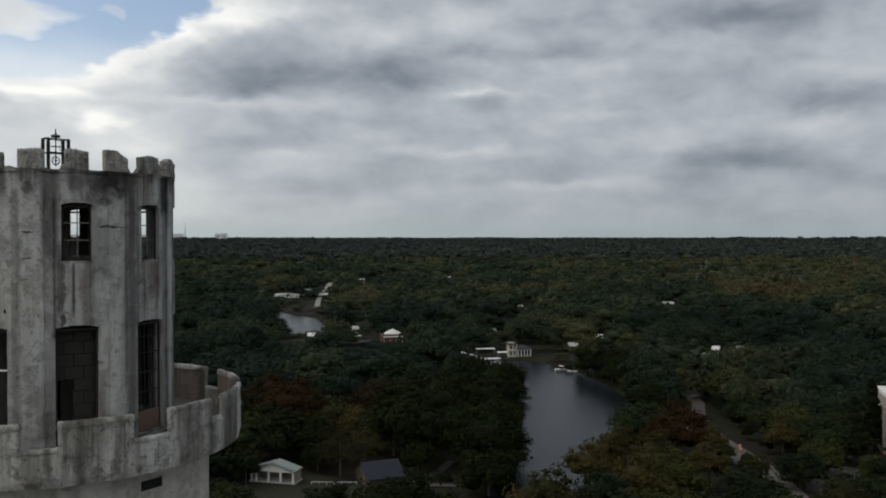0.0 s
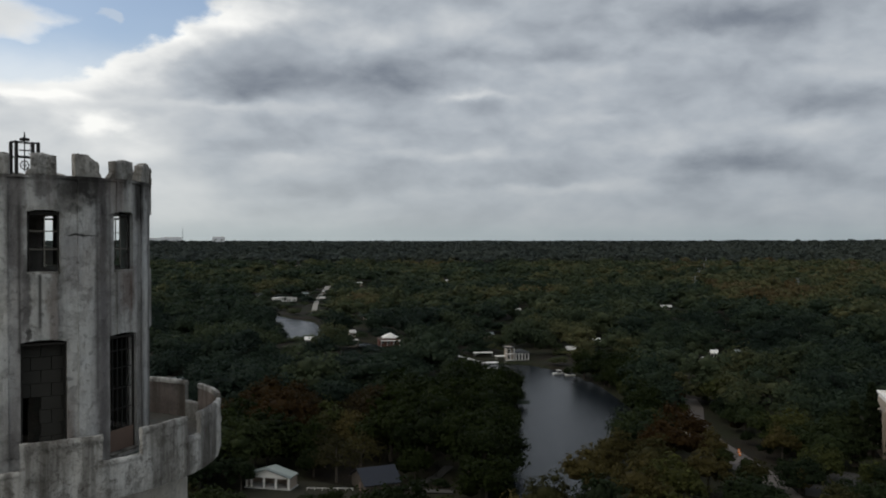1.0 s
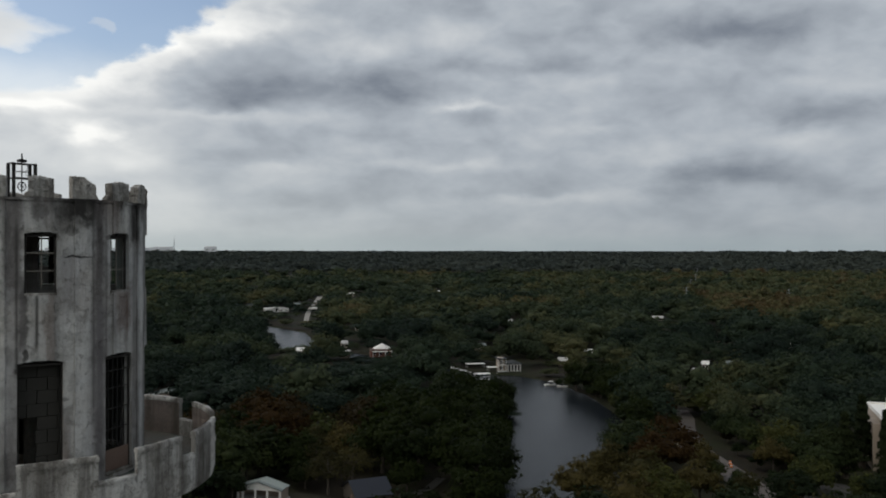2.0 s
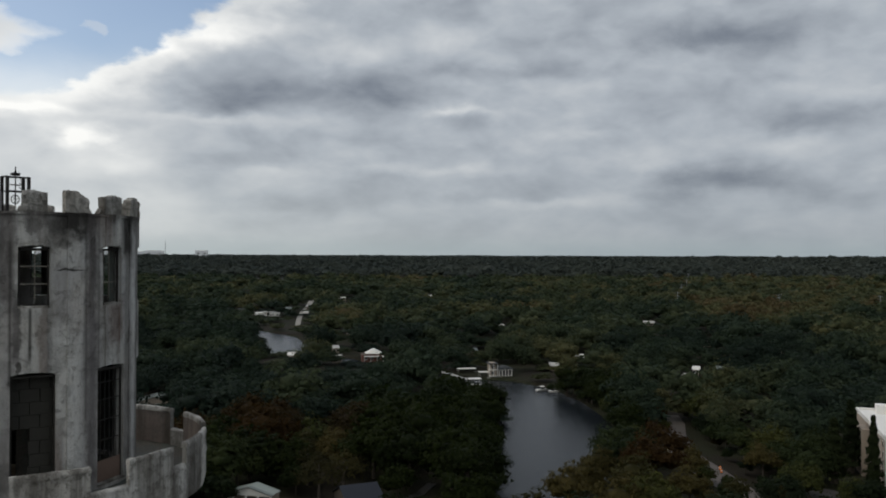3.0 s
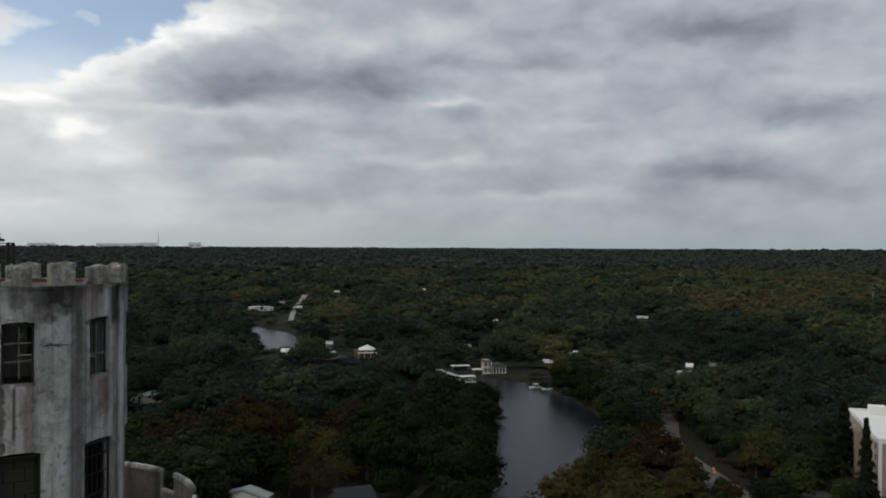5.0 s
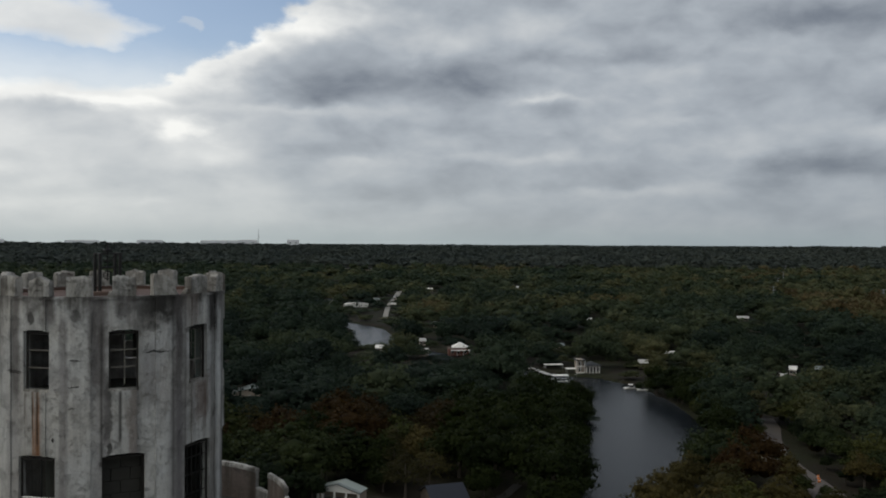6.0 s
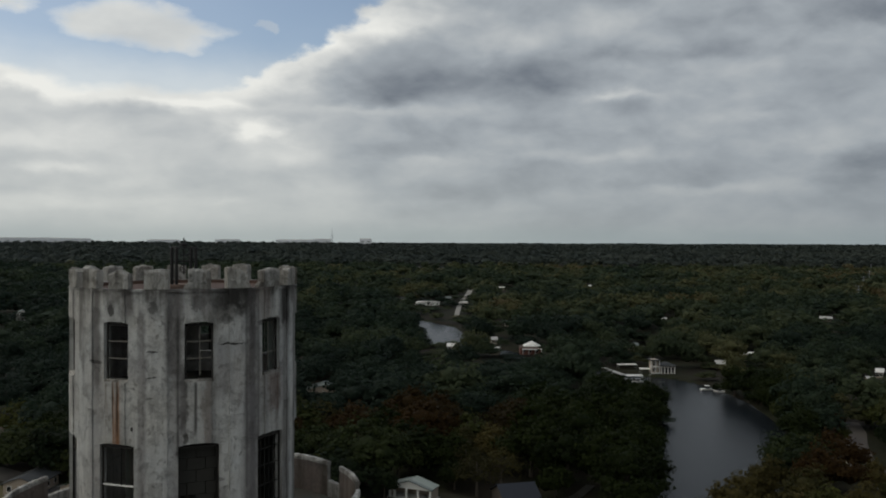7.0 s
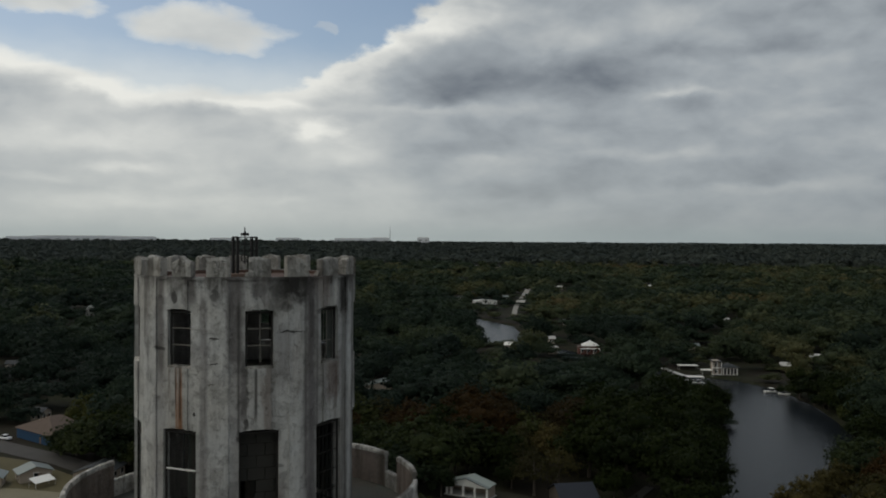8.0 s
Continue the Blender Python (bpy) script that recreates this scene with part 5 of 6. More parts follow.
# ---- tracks and plots ----
strip("track", [(92, 160, 8), (93.5, 178, 8), (94, 197, 9), (92.5, 215, 10), (91.5, 232, 10), (93, 250, 8), (97, 270, 7), (102, 288, 6), (105, 305, 5)], M_DIRT, "brownish bare track curving through the trees", "track")
strip("sand_verge", [(87.2, 216, 0.8), (86.8, 229, 1.2), (87.8, 245, 0.9), (90, 262, 0.5)], M_SAND, "pale sandy verge of the track", "verge", 0.1)
strip("road", [(-215, 206, 9), (-190, 194, 9), (-171, 188, 8.5), (-155, 183, 8), (-138, 176, 8), (-120, 168, 8), (-95, 150, 8)], M_ASPHALT, "pale worn asphalt street between the plots", "road")
strip("avenue", [(-110, 690, 4), (-116, 727, 4.5), (-127, 800, 5), (-136, 866, 5), (-150, 1000, 6), (-165, 1120, 7)], M_CONCRETE, "straight pale street running away between trees", "road", 0.3)
strip("lawn", [(-60, 168, 10), (-44, 178, 26), (-24, 176, 26), (-8, 172, 16)], M_SHADED_LAWN, "short yellowing lawn by the river", "lawn", 0.06)
strip("yard", [(-200, 172, 26), (-170, 166, 30), (-150, 156, 34), (-128, 148, 30)], M_YARD, "dry brown yard grass", "lawn", 0.06)
strip("sand_yard", [(-160, 150, 7), (-147, 152, 8), (-132, 152, 9), (-120, 146, 8)], M_SAND, "pale sandy yard", "yard", 0.18)
strip("parking", [(104, 176, 10), (110, 190, 12), (118, 200, 10)], M_ASPHALT, "grey parking ground by the apartment block", "parking", 0.15)


shrubs = np.random.default_rng(11)
for k in range(16):
    u = k / 15
    side = 1 if k % 2 else -1
    x = 93 + 10 * u + side * (4.2 + shrubs.uniform(0, 2.0)) - (0 if side > 0 else 2.5)
    tree((3, 4, 3, 3, 5)[k % 5], x, 172 + 125 * u + shrubs.uniform(-2, 2), shrubs.uniform(0.28, 0.5), 77 * k, 1.0)


# ---- buildings ----
def prism(w, d, eave, ridge, over=0.5, thick=0.16, hip=0.0):
    """A pitched roof, ridge along y; hip pulls the ridge's ends in."""
    bm = bmesh.new()
    hw, hd, rd = w / 2 + over, d / 2 + over, d / 2 + over - hip
    drop = (ridge - eave) * over / (w / 2)
    pts = [(-hw, -hd, eave - drop), (hw, -hd, eave - drop), (hw, hd, eave - drop), (-hw, hd, eave - drop), (0, -rd, ridge), (0, rd, ridge)]
    lo = [bm.verts.new(p) for p in pts]
    hi = [bm.verts.new((x, y, z + thick)) for x, y, z in pts]
    sides = [(0, 3, 5, 4), (2, 1, 4, 5)] + ([(1, 0, 4), (3, 2, 5)] if hip else [])
    for f in sides:
        bm.faces.new([hi[i] for i in f])
        bm.faces.new([lo[i] for i in f[::-1]])
    rim = [(0, 1), (1, 2), (2, 3), (3, 0)] if hip else [(3, 0), (1, 2), (0, 4), (4, 1), (2, 5), (5, 3)]
    for a, b in rim:
        bm.faces.new((lo[a], lo[b], hi[b], hi[a]))
    bmesh.ops.recalc_face_normals(bm, faces=bm.faces)
    return bm


def walls(w, d, h, ridge=None):
    """House walls with gables under a ridge along y."""
    bm = bmesh.new()
    out = []
    for s in (-1, 1):
        y = s * d / 2
        ring = [(-w / 2, y, -0.6), (w / 2, y, -0.6), (w / 2, y, h)] + ([(0, y, ridge - 0.03)] if ridge else []) + [(-w / 2, y, h)]
        out.append([bm.verts.new(p) for p in ring])
    a, b = out
    bm.faces.new(a)
    bm.faces.new(b[::-1])
    for i in range(len(a)):
        j = (i + 1) % len(a)
        bm.faces.new((a[i], a[j], b[j], b[i]))
    bmesh.ops.recalc_face_normals(bm, faces=bm.faces)
    return bm


def pane(parent, x, y, z, w, h, turn=0.0, label="", mat=None):
    """A window: dark glass with a frame standing proud of the wall."""
    win = part("window", box(w + 0.2, 0.09, h + 0.2, 0.01), M_WHITE, parent, label, pose(x, y, z, 0, 0, turn))
    part("pane", box(w, 0.1, h, 0.0, (0, -0.012, 0.1)), mat or M_DARK_GLASS, win)
    return win


def house(x, y, turn, w, d, eave, ridge, wall_mat, roof_mat, label, hip=0.0, windows=3, group="", chimney=False):
    z = float(land([x], [y])[0])
    ob = thing("house", pose(x, y, z, 0, 0, turn), label, "house", group)
    part("wall", walls(w, d, eave, None if hip else ridge), wall_mat, ob)
    roof = part("roof", prism(w, d, eave, ridge, 0.55, 0.16, hip), roof_mat, ob)
    if chimney:
        part("chimney", box(0.8, 0.8, 1.8, 0.03, (w * 0.2, d * 0.1, ridge - 0.9)), M_BRICK_WALL, roof)
    for k in range(windows):
        pane(ob, -w / 2 + w * (k + 0.5) / windows, -d / 2 - 0.03, 0.9, 1.1, 1.3)
        pane(ob, w / 2 + 0.03, -d / 2 + d * (k + 0.5) / windows, 0.9, 1.1, 1.3, 90)
        pane(ob, -w / 2 - 0.03, -d / 2 + d * (k + 0.5) / windows, 0.9, 1.1, 1.3, -90)
    part("door", box(1.0, 0.1, 2.1, 0.01, (w * 0.12, -d / 2 - 0.06, 0)), M_BOARD, ob)
    return ob


def pavilion():
    """White gable-fronted park building with three open bays."""
    ob = thing("pavilion", pose(-32.7, 184.1, 0, 0, 0, -13), "white gabled park pavilion with three dark open bays", "pavilion")
    w, d = 12.0, 4.6
    part("roof", prism(w, d - 0.3, 3.0, 4.75, 0.3, 0.16), M_PALE_ROOF, ob, "pale green-white metal roof")
    part("fascia", prism(w, 0.3, 3.05, 4.8, 0.5, 0.2), M_TIN, ob, "pale green-white gable board", pose(0, -d / 2, 0))
    bm = bmesh.new()
    f = [bm.verts.new(p) for p in ((-w / 2, -d / 2, 2.65), (w / 2, -d / 2, 2.65), (w / 2, -d / 2, 3.0), (0, -d / 2, 4.72), (-w / 2, -d / 2, 3.0))]
    g = [bm.verts.new((v.co.x, v.co.y + 0.25, v.co.z)) for v in f]
    bm.faces.new(f)
    bm.faces.new(g[::-1])
    for i in range(5):
        bm.faces.new((f[i], g[i], g[(i + 1) % 5], f[(i + 1) % 5]))
    bmesh.ops.recalc_face_normals(bm, faces=bm.faces)
    part("gable_front", bm, M_WHITE, ob)
    for x in (-5.7, -4.4, -1.0, 2.3, 5.7):
        part("pillar", box(0.5, 0.4, 3.3, 0.03, (x, -d / 2 + 0.15, -0.6)), M_WHITE, ob)
    part("back_wall", box(w, 0.25, 3.6, 0.0, (0, d / 2 - 0.2, -0.6)), M_CREAM, ob)
    part("side_wall", box(0.25, d - 0.6, 3.6, 0.0, (-w / 2 + 0.13, 0.1, -0.6)), M_CREAM, ob)
    part("side_wall", box(0.25, d - 0.6, 3.6, 0.0, (w / 2 - 0.13, 0.1, -0.6)), M_CREAM, ob)
    part("plinth", box(w + 0.6, d + 0.6, 0.75, 0.03, (0, 0, -0.6)), M_PLANK, ob)


def boathouse():
    ob = thing("boathouse", pose(44.5, 412, 0, 0, 0, 12), "white two-storey waterside house with open framed porches", "boathouse")
    part("tower_wall", box(3.2, 5, 7.6, 0.05, (-4.6, 1.0, -0.6)), M_CREAM, ob)
    for z in (0.2, 3.4):
        part("porch_floor", box(4.6, 1.6, 0.25, 0.02, (-4.6, -2.1, z)), M_WHITE, ob)
        for x in (-6.7, -4.6, -2.5):
            part("post", box(0.3, 0.3, 3.0, 0.02, (x, -2.7, z + 0.25)), M_WHITE, ob)
    part("tower_roof", box(5.0, 7.4, 0.35, 0.05, (-4.6, 0.4, 6.62)), M_GREY_ROOF, ob)
    part("wing_wall", box(7.2, 6, 4.3, 0.05, (1.9, 1.2, -0.6)), M_CREAM, ob)
    part("wing_roof", prism(7.6, 7.2, 4.0, 5.4, 0.5, 0.16, 2.0), M_GREY_ROOF, ob, "", pose(1.9, 0.8, 0))
    for k in range(5):
        part("column", box(0.42, 0.4, 4.2, 0.03, (-1.4 + 1.65 * k, -2.4, -0.3)), M_WHITE, ob)
        if k < 4:
            pane(ob, -0.58 + 1.65 * k, -1.86, 0.4, 1.1, 2.6)
    part("beam", box(7.4, 0.5, 0.5, 0.03, (1.9, -2.4, 3.5)), M_WHITE, ob)
    pane(ob, -4.6, -1.52, 0.9, 1.6, 1.7)
    pane(ob, -4.6, -1.52, 3.9, 1.6, 1.7)
    part("base", box(14.5, 9, 1.4, 0.05, (-1, 0.2, -1.6)), M_PLANK, ob)


def red_house():
    ob = thing("house", pose(-28, 477, 0, 0, 0, 10), "red brick house with white hipped roofs near the water", "house")
    part("wall", walls(12.5, 9.5, 3.4), M_BRICK_WALL, ob)
    part("upper_roof", prism(9, 7.5, 4.2, 6.6, 0.5, 0.18, 2.6), M_WHITE, ob, "bright white metal roof", pose(1.0, 1.0, 0))
    part("upper_wall", box(8.6, 7.0, 1.6, 0.02, (1.0, 1.0, 2.9)), M_BRICK_WALL, ob)
    part("porch_roof", box(11.5, 2.6, 0.22, 0.04, (0.5, -5.9, 2.7)), M_WHITE, ob, "bright white metal roof")
    part("lower_roof", box(13.2, 10.2, 0.2, 0.04, (0, 0, 3.4)), M_BROWN_ROOF, ob)
    for x in (-5, -1.4, 2.2, 6):
        part("post", box(0.22, 0.22, 3.1, 0.02, (x, -7.0, -0.4)), M_WHITE, ob)
    for x in (-4, -0.5, 3.5):
        pane(ob, x, -4.8, 0.8, 1.3, 1.4)


def canopy(x, y, w, d, turn, h, label):
    """A flat white boat shelter on posts."""
    ob = thing("boat_shelter", pose(x, y, WATER_Z, 0, 0, turn), label, "boat shelter", "boat shelters along the bank")
    part("roof", box(w, d, 0.25, 0.05, (0, 0, h)), M_WHITE, ob)
    for i in (-1, 1):
        for j in (-1, 1):
            part("post", rod((i * (w / 2 - 0.3), j * (d / 2 - 0.3), -2.0), (i * (w / 2 - 0.3), j * (d / 2 - 0.3), h + 0.02), 0.1, 8), M_PLANK, ob)
    part("deck", box(w, 0.8, 0.18, 0.02, (0, d / 2 + 0.2, 0.5)), M_PLANK, ob)


def dock(rows, label, z=0.25, mat=M_PLANK):
    """A plank walkway on piles along (x, y) rows."""
    x0, y0 = rows[0]
    ob = thing("dock", pose(x0, y0, 0), label, "dock", "docks along the river")
    for (xa, ya), (xb, yb) in zip(rows, rows[1:]):
        n = math.hypot(xb - xa, yb - ya)
        turn = math.degrees(math.atan2(yb - ya, xb - xa))
        part("deck", box(n + 1.0, 2.6, 0.2, 0.03, (n / 2, 0, z)), mat, ob, "", pose(xa - x0, ya - y0, 0, 0, 0, turn))
        for k in range(max(2, round(n / 5))):
            u = k / max(1, round(n / 5) - 1) if n > 5 else 0.5 * k
            px, py = xa + (xb - xa) * min(u, 1) - x0, ya + (yb - ya) * min(u, 1) - y0
            part("pile", rod((px, py, -3.2), (px, py, z + 0.9), 0.14, 8), mat, ob)


def hull(n, w, h):
    bm = bmesh.new()
    rows = []
    for i in range(9):
        u = i / 8
        half = w / 2 * (1 - max(0, (u - 0.5) / 0.5) ** 2.2) + 0.02
        rows.append([bm.verts.new((u * n - n / 2, s * half * k, z)) for s, k, z in ((-1, 1.0, h), (-1, 0.75, 0.1), (0, 0, -0.15), (1, 0.75, 0.1), (1, 1.0, h))])
    for a, b in zip(rows, rows[1:]):
        for j in range(4):
            bm.faces.new((a[j], b[j], b[j + 1], a[j + 1]))
        bm.faces.new((a[4], b[4], b[0], a[0]))
    bm.faces.new(rows[0])
    bm.faces.new(rows[-1][::-1])
    bmesh.ops.recalc_face_normals(bm, faces=bm.faces)
    return bm


def boat(x, y, turn, n, label, cover=True):
    ob = thing("boat", pose(x, y, WATER_Z - 0.05, 0, 0, turn), label, "boat", "boats at the docks")
    part("hull", hull(n, n * 0.34, 0.75), M_WHITE, ob)
    part("cabin", box(n * 0.28, n * 0.22, 0.7, 0.08, (-n * 0.02, 0, 0.72)), M_DARK_GLASS, ob)
    if cover:
        part("top", box(n * 0.36, n * 0.28, 0.08, 0.03, (-n * 0.04, 0, 2.0)), M_WHITE, ob)
        for i in (-1, 1):
            for j in (-1, 1):
                part("rail", rod((-n * 0.04 + i * n * 0.15, j * n * 0.12, 0.7), (-n * 0.04 + i * n * 0.15, j * n * 0.12, 2.02), 0.04, 6), M_STEEL, ob)


def apartment_block():
    """Pale flat-roofed block, four storeys."""
    ob = thing("apartment_building", pose(130.5, 191.5, 0, 0, 0, -16.8), "pale flat-roofed apartment block with white parapet, four storeys", "apartment building")
    w, d, h = 36, 44, 15.4
    part("wall", box(w, d, h + 0.6, 0.04, (w / 2, d / 2, -0.6)), M_CREAM, ob, "pinkish cream rendered wall")
    part("roof", box(w - 0.8, d - 0.8, 0.2, 0.0, (w / 2, d / 2, h + 0.004)), M_WHITE, ob, "stained white flat roof")
    for x, y, sx, sy in ((w / 2, 0.05, w + 0.5, 0.5), (w / 2, d - 0.05, w + 0.5, 0.5), (0.0, d / 2, 0.5, d - 0.5), (w, d / 2, 0.5, d - 0.5)):
        part("parapet", box(sx, sy, 1.3, 0.05, (x, y, h - 0.5)), M_WHITE, ob)
    part("corner_strip", box(0.9, 0.5, h + 0.4, 0.03, (0.3, -0.05, -0.6)), M_WHITE, ob)
    part("stair_house", box(4.6, 4.0, 2.6, 0.05, (6.8, d - 5, h + 0.2)), M_WHITE, ob)
    part("roof_patch", box(16, 18, 0.03, 0.0, (22, 28, h + 0.208)), M_GREY_ROOF, ob, "grey roof felt")
    for x, y in ((9, 14), (15, 9), (12, 22), (24, 12)):
        part("roof_unit", box(1.6, 1.3, 0.9, 0.05, (x, y, h + 0.2)), M_STEEL, ob)
    part("side_bay", box(2.0, 9.0, h - 1.4, 0.04, (-0.98, d * 0.62, -0.6)), M_CREAM, ob)
    for s in range(5):
        z = 1.0 + 2.9 * s
        for k in range(8):
            pane(ob, 3.6 + 4.2 * k, -0.03, z, 1.7, 1.4)
        for k in range(5):
            pane(ob, -0.03, 3.6 + 4.6 * k, z, 1.4, 1.4, -90)


def car(x, y, turn, mat, label):
    z = float(land([x], [y])[0]) + 0.14
    ob = thing("car", pose(x, y, z, 0, 0, turn), label, "car", "parked cars")
    body = box(4.4, 1.8, 0.75, 0.16, (0, 0, 0.3))
    part("body", body, mat, ob)
    bm = box(2.4, 1.6, 0.6, 0.0, (-0.2, 0, 1.02))
    for v in bm.verts:
        if v.co.z > 1.3:
            v.co.x = -0.2 + (v.co.x + 0.2) * 0.7
            v.co.y *= 0.86
    part("cabin", bm, M_DARK_GLASS, ob)
    part("roof", box(1.65, 1.36, 0.05, 0.02, (-0.2, 0, 1.61)), mat, ob)
    for i in (-1.4, 1.4):
        for j in (-0.85, 0.85):
            wheel = part("wheel", rod((i, j - 0.1, 0.33), (i, j + 0.1, 0.33), 0.33, 14), M_TYRE, ob)
            part("rim", rod((i, j - 0.112, 0.33), (i, j + 0.112, 0.33), 0.19, 10), M_STEEL, wheel)


def rail_fence(x0, x1, y):
    ob = thing("fence", pose(x0, y, 0), "low white rail fence on the river lawn", "fence")
    n = 6
    for k in range(n + 1):
        part("post", box(0.1, 0.1, 1.1, 0.01, ((x1 - x0) * k / n, 0, -0.4)), M_WHITE, ob)
    for z in (0.55,):
        part("rail", box(x1 - x0, 0.06, 0.14, 0.01, ((x1 - x0) / 2, -0.11, z)), M_WHITE, ob)


def pole(x, y, h, label, arms=2):
    z = float(land([x], [y])[0])
    ob = thing("power_pole", pose(x, y, z, 0, 0, 12), label, "power pole", "power poles")
    part("shaft", rod((0, 0, -0.5), (0, 0, h), 0.5, 10, None, 0.28), M_STEEL, ob)
    for k in range(arms):
        part("crossarm", box(7 - k, 0.3, 0.3, 0.0, (0, 0, h - 1.2 - 3.2 * k)), M_STEEL, ob)
        for s in (-1, 1):
            part("insulator", rod((s * (3.2 - k * 0.5), 0, h - 1.2 - 3.2 * k), (s * (3.2 - k * 0.5), 0, h - 2.4 - 3.2 * k), 0.14, 6), M_TYRE, ob)


def mast(x, y, h):
    z = float(land([x], [y])[0])
    ob = thing("radio_mast", pose(x, y, z), "thin far radio mast with guy wires", "mast")
    for k in range(3):
        a = 2.1 * k
        part("leg", rod((2.2 * math.cos(a), 2.2 * math.sin(a), -2), (0.6 * math.cos(a), 0.6 * math.sin(a), h * 0.8), 0.6, 6, None, 0.4), M_STEEL, ob)
        part("guy_wire", rod((45 * math.cos(a), 45 * math.sin(a), -2), (0, 0, h * 0.6), 0.12, 5), M_STEEL, ob)
    for k in range(10):
        part("brace", rod((-1.6 + 0.1 * k, 0, h * 0.08 * k), (1.6 - 0.1 * k, 0, h * 0.08 * (k + 1)), 0.25, 5), M_STEEL, ob)
    part("spire", rod((0, 0, h * 0.79), (0, 0, h), 0.6, 6, None, 0.3), M_STEEL, ob)


def far_block(bearing, width, h, dist=4300, label="pale far building on the horizon"):
    b = radians(bearing)
    x, y = EYE[0] - dist * math.sin(b), EYE[1] + dist * math.cos(b)
    z = float(land([x], [y])[0])
    ob = thing("far_building", pose(x, y, z, 0, 0, bearing), label, "building", "buildings on the horizon")
    part("wall", box(width, 40, h, 0.5, (0, 0, 0)), M_FAR_WALL, ob)
    part("roof", box(width * 0.9, 34, 2.0, 0.5, (0, 0, h - 0.2)), M_WHITE, ob)
    for k in range(max(2, int(width / 40))):
        part("window_band", box(12, 1, h * 0.12, 0.0, (-width / 2 + width * (k + 0.5) / max(2, int(width / 40)), -20.4, h * 0.55)), M_TIN, ob)


def road_barrel(x, y):
    ob = thing("road_barrel", pose(x, y, float(land([x], [y])[0]) + 0.14), "orange road barrel with a white band beside the track", "barrel")
    part("drum", rod((0, 0, 0), (0, 0, 1.05), 0.36, 16, None, 0.28), M_ORANGE, ob)
    part("band", rod((0, 0, 0.55), (0, 0, 0.75), 0.335, 16, None, 0.32), M_WHITE, ob, "white band")
    part("base", rod((0, 0, -0.05), (0, 0, 0.08), 0.5, 16), M_TYRE, ob, "black rubber base")


road_barrel(96.4, 219.5)
road_barrel(95.6, 216.0)
pavilion()
house(-6.2, 183.6, -65, 11, 9, 2.5, 5.2, M_TRUNK, M_SLATE, "dark boat shed with a blue-grey roof by the lawn", windows=0)
rail_fence(-23, -11.5, 180.5)
dock([(6, 179.5), (13, 179.0)], "short worn plank dock in the shallows", mat=M_OLD_PLANK)
dock([(2, 182), (9, 192), (12, 202)], "grey plank walkway along the bank", mat=M_OLD_PLANK)
red_house()
boathouse()
dock([(10.5, 424), (17, 414), (24.5, 396)], "long pale dock stepping down to the river", 0.9)
canopy(27, 424, 10, 4, 14, 3.0, "white flat-roofed boat shelter")
canopy(29.5, 391, 8, 4, 14, 2.4, "white flat-roofed boat shelter")
canopy(36, 412, 6, 4, 12, 2.8, "white flat-roofed boat shelter")
boat(61.5, 371, 20, 6.5, "small white motor boat moored by the far bank")
boat(31, 386, 10, 5.5, "white boat under a shelter", False)
boat(66, 366, -10, 5.0, "white boat drawn up by the trees", False)
house(-165, 832, 24, 24, 9, 3.6, 4.6, M_WHITE, M_WHITE, "long building with a bright white roof", windows=5)
house(-102, 318, 14, 15, 10, 3.4, 5.2, M_CREAM, M_TIN, "house with a pale metal roof among oaks", windows=3)
house(-452.3, 588, 38, 8, 8, 6.5, 9.0, M_WHITE, M_TIN, "tall white house catching the light")
house(-176.5, 206, -22, 24, 13, 3.4, 7.6, M_BLUE_WALL, M_BROWN_ROOF, "bright blue house with a brown hipped roof", hip=5.0, windows=0)
house(-133, 170, 8, 9, 11, 3.0, 4.6, M_CREAM, M_GREY_ROOF, "cream house with a dark grey gabled roof", windows=3)
house(-150, 165, 52, 8, 6, 2.6, 4.0, M_CREAM, M_TIN, "small shed with a grey tin roof", windows=1)
house(-157, 157, 30, 7, 6, 2.6, 3.9, M_CREAM, M_TIN, "small shed with a worn pale roof", windows=1)
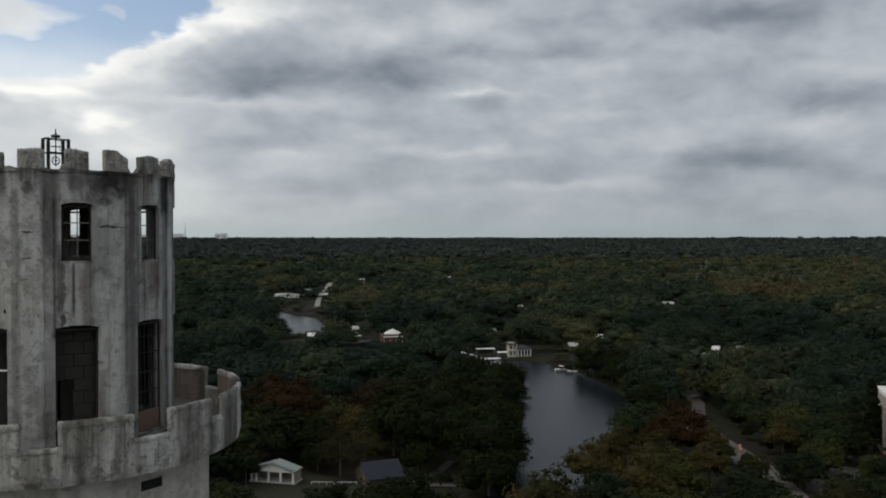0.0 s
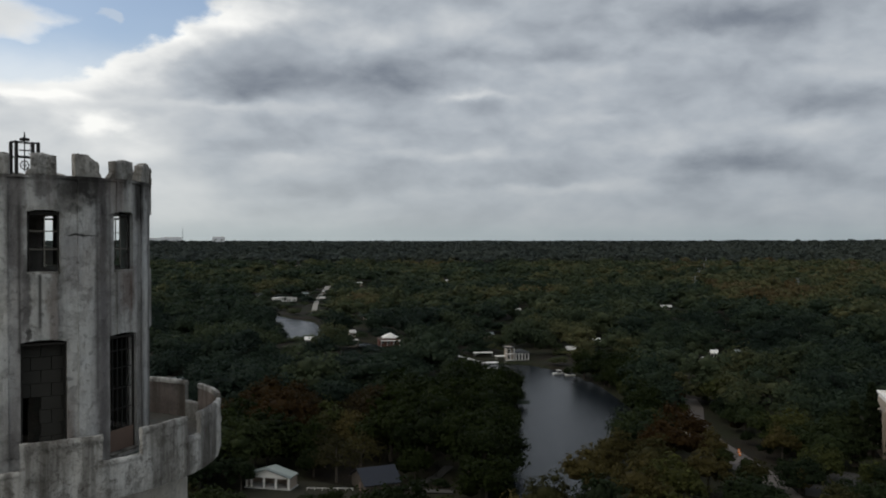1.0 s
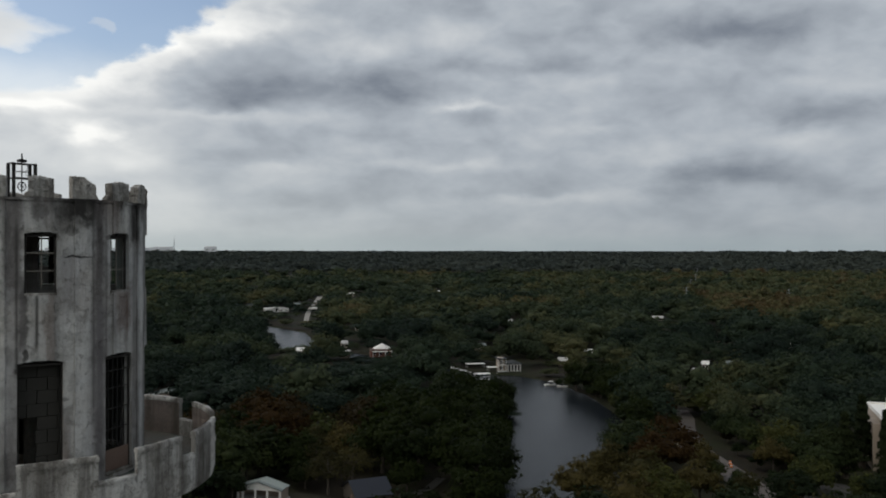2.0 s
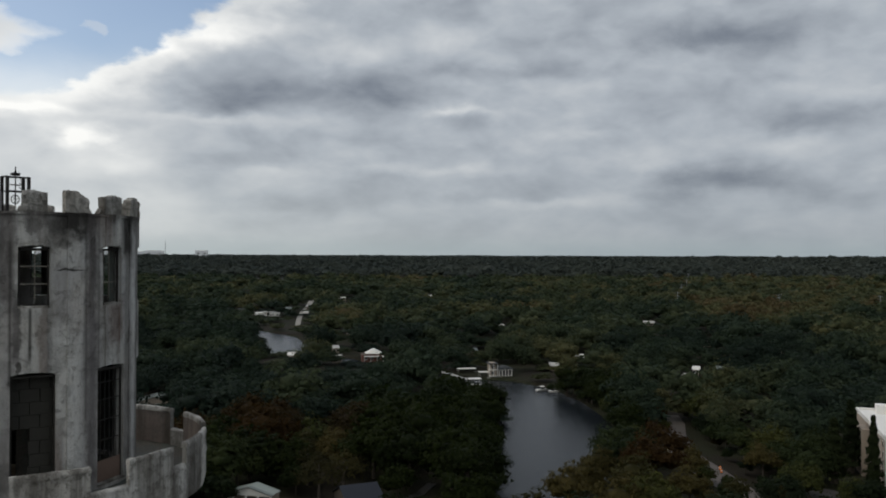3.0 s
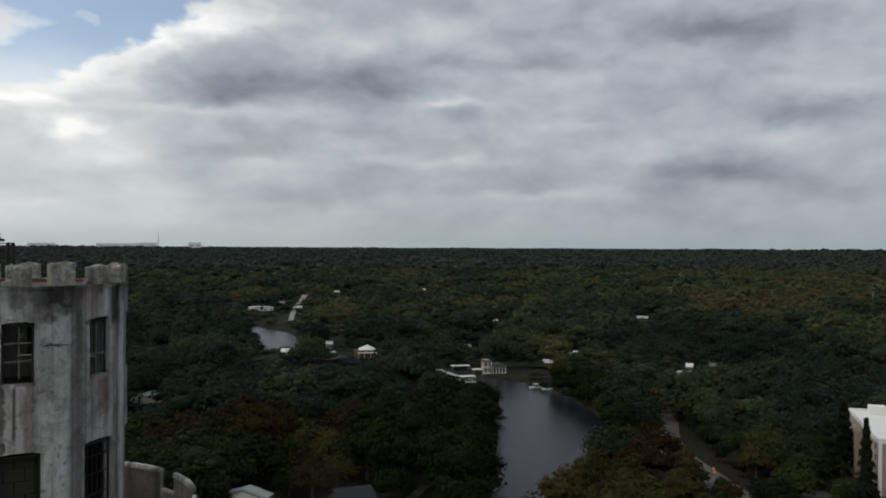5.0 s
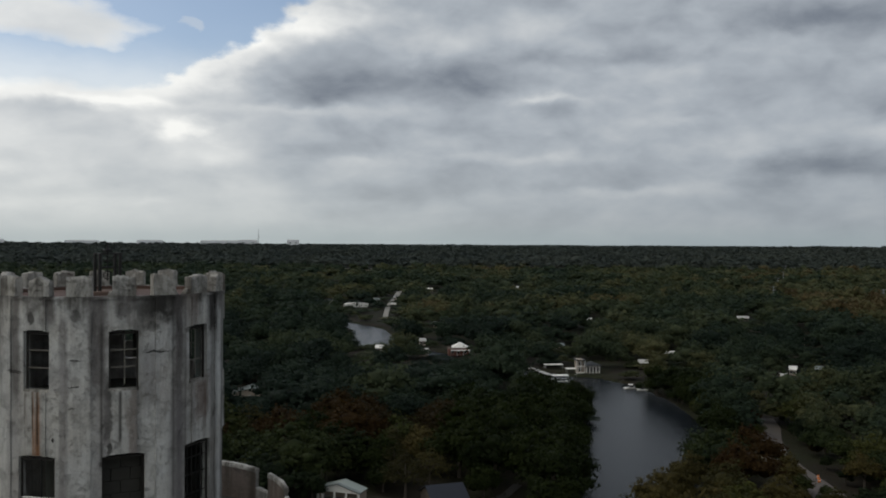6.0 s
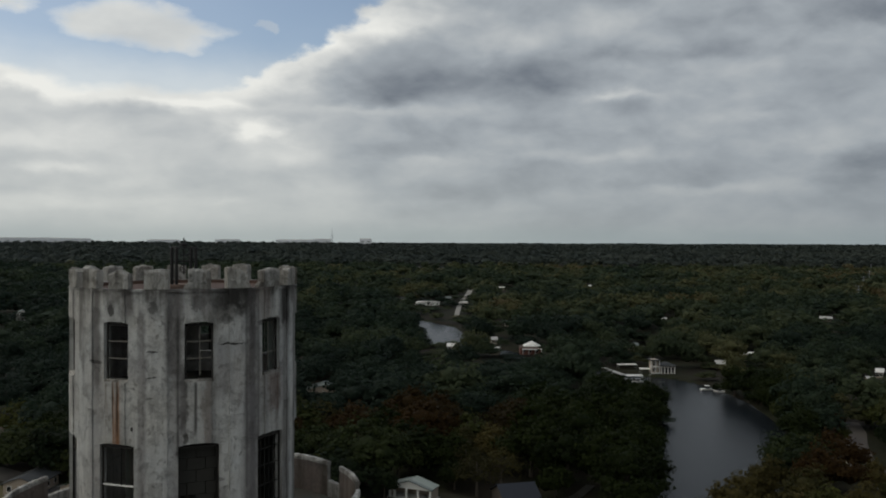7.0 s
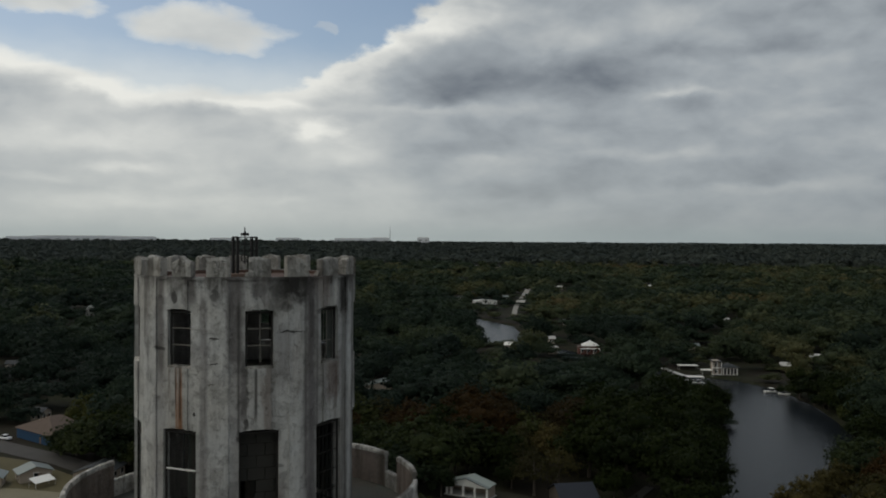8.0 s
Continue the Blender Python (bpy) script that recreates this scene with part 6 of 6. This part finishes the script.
house(-116, 168, -20, 9, 8, 2.8, 4.4, M_CREAM, M_TIN, "low house with a pale roof", windows=2)
def awning(x, y, turn, n, w, z):
    """A sloping white metal sheet on posts."""
    ob = thing("awning", pose(x, y, float(land([x], [y])[0]), 0, 0, turn), "white sheet-metal awning beside a small shed", "awning")
    bm = box(n, w, 0.08, 0.01)
    bmesh.ops.transform(bm, matrix=pose(0, 0, z, 18), verts=bm.verts)
    part("sheet", bm, M_WHITE, ob)
    for i in (-1, 1):
        for j in (-1, 1):
            part("post", box(0.12, 0.12, z + 0.35 + 0.32 * w * j / 2, 0.01, (i * (n / 2 - 0.15), j * (w / 2 - 0.12), -0.35)), M_PLANK, ob)


awning(-143.2, 160.2, 72, 5.8, 3.2, 1.9)
car(-190.5, 200.0, -12, M_CAR, "white car parked by the blue house")
car(104.7, 189.8, 80, M_CAR, "white car parked under the trees")
apartment_block()
for x, y, s, k in ((134.0, 218.0, 1.7, 0.72), (123.6, 206.0, 1.7, 0.62), (128.0, 193.0, 1.1, 1.12)):
    tree(7, x, y, s, 40 * s, k)
for k, (bx, by, bw) in enumerate(HOMES):
    mats = ((M_CREAM, M_TIN), (M_CREAM, M_PLANK), (M_CREAM, M_PLANK), (M_CREAM, M_WHITE))[k % 4] if bx > -190 else (M_CREAM, M_GREY_ROOF)
    house(bx, by, 78 + 13 * (k % 3) - bx * 0.06, 5, max(2.6, bw * 0.75), 3.2, 4.5, mats[0], mats[1], "small pale-roofed house half hidden by trees", windows=2, group="houses in the woods")
for k, (px, py, ph) in enumerate(((257, 856, 25), (318, 1060, 26), (392, 1300, 26), (480, 1600, 27), (372, 880, 22), (470, 860, 22))):
    pole(px, py, ph, "tall grey power pole above the trees")
mast(-1401, 4269, 92)
for bearing, width, h in ((40.8, 160, 16), (37.6, 420, 20), (35.0, 260, 18), (25.0, 120, 16), (20.6, 200, 16), (18.9, 90, 20), (16.0, 60, 22), (29.0, 150, 14)):
    far_block(bearing, width, h + 16)
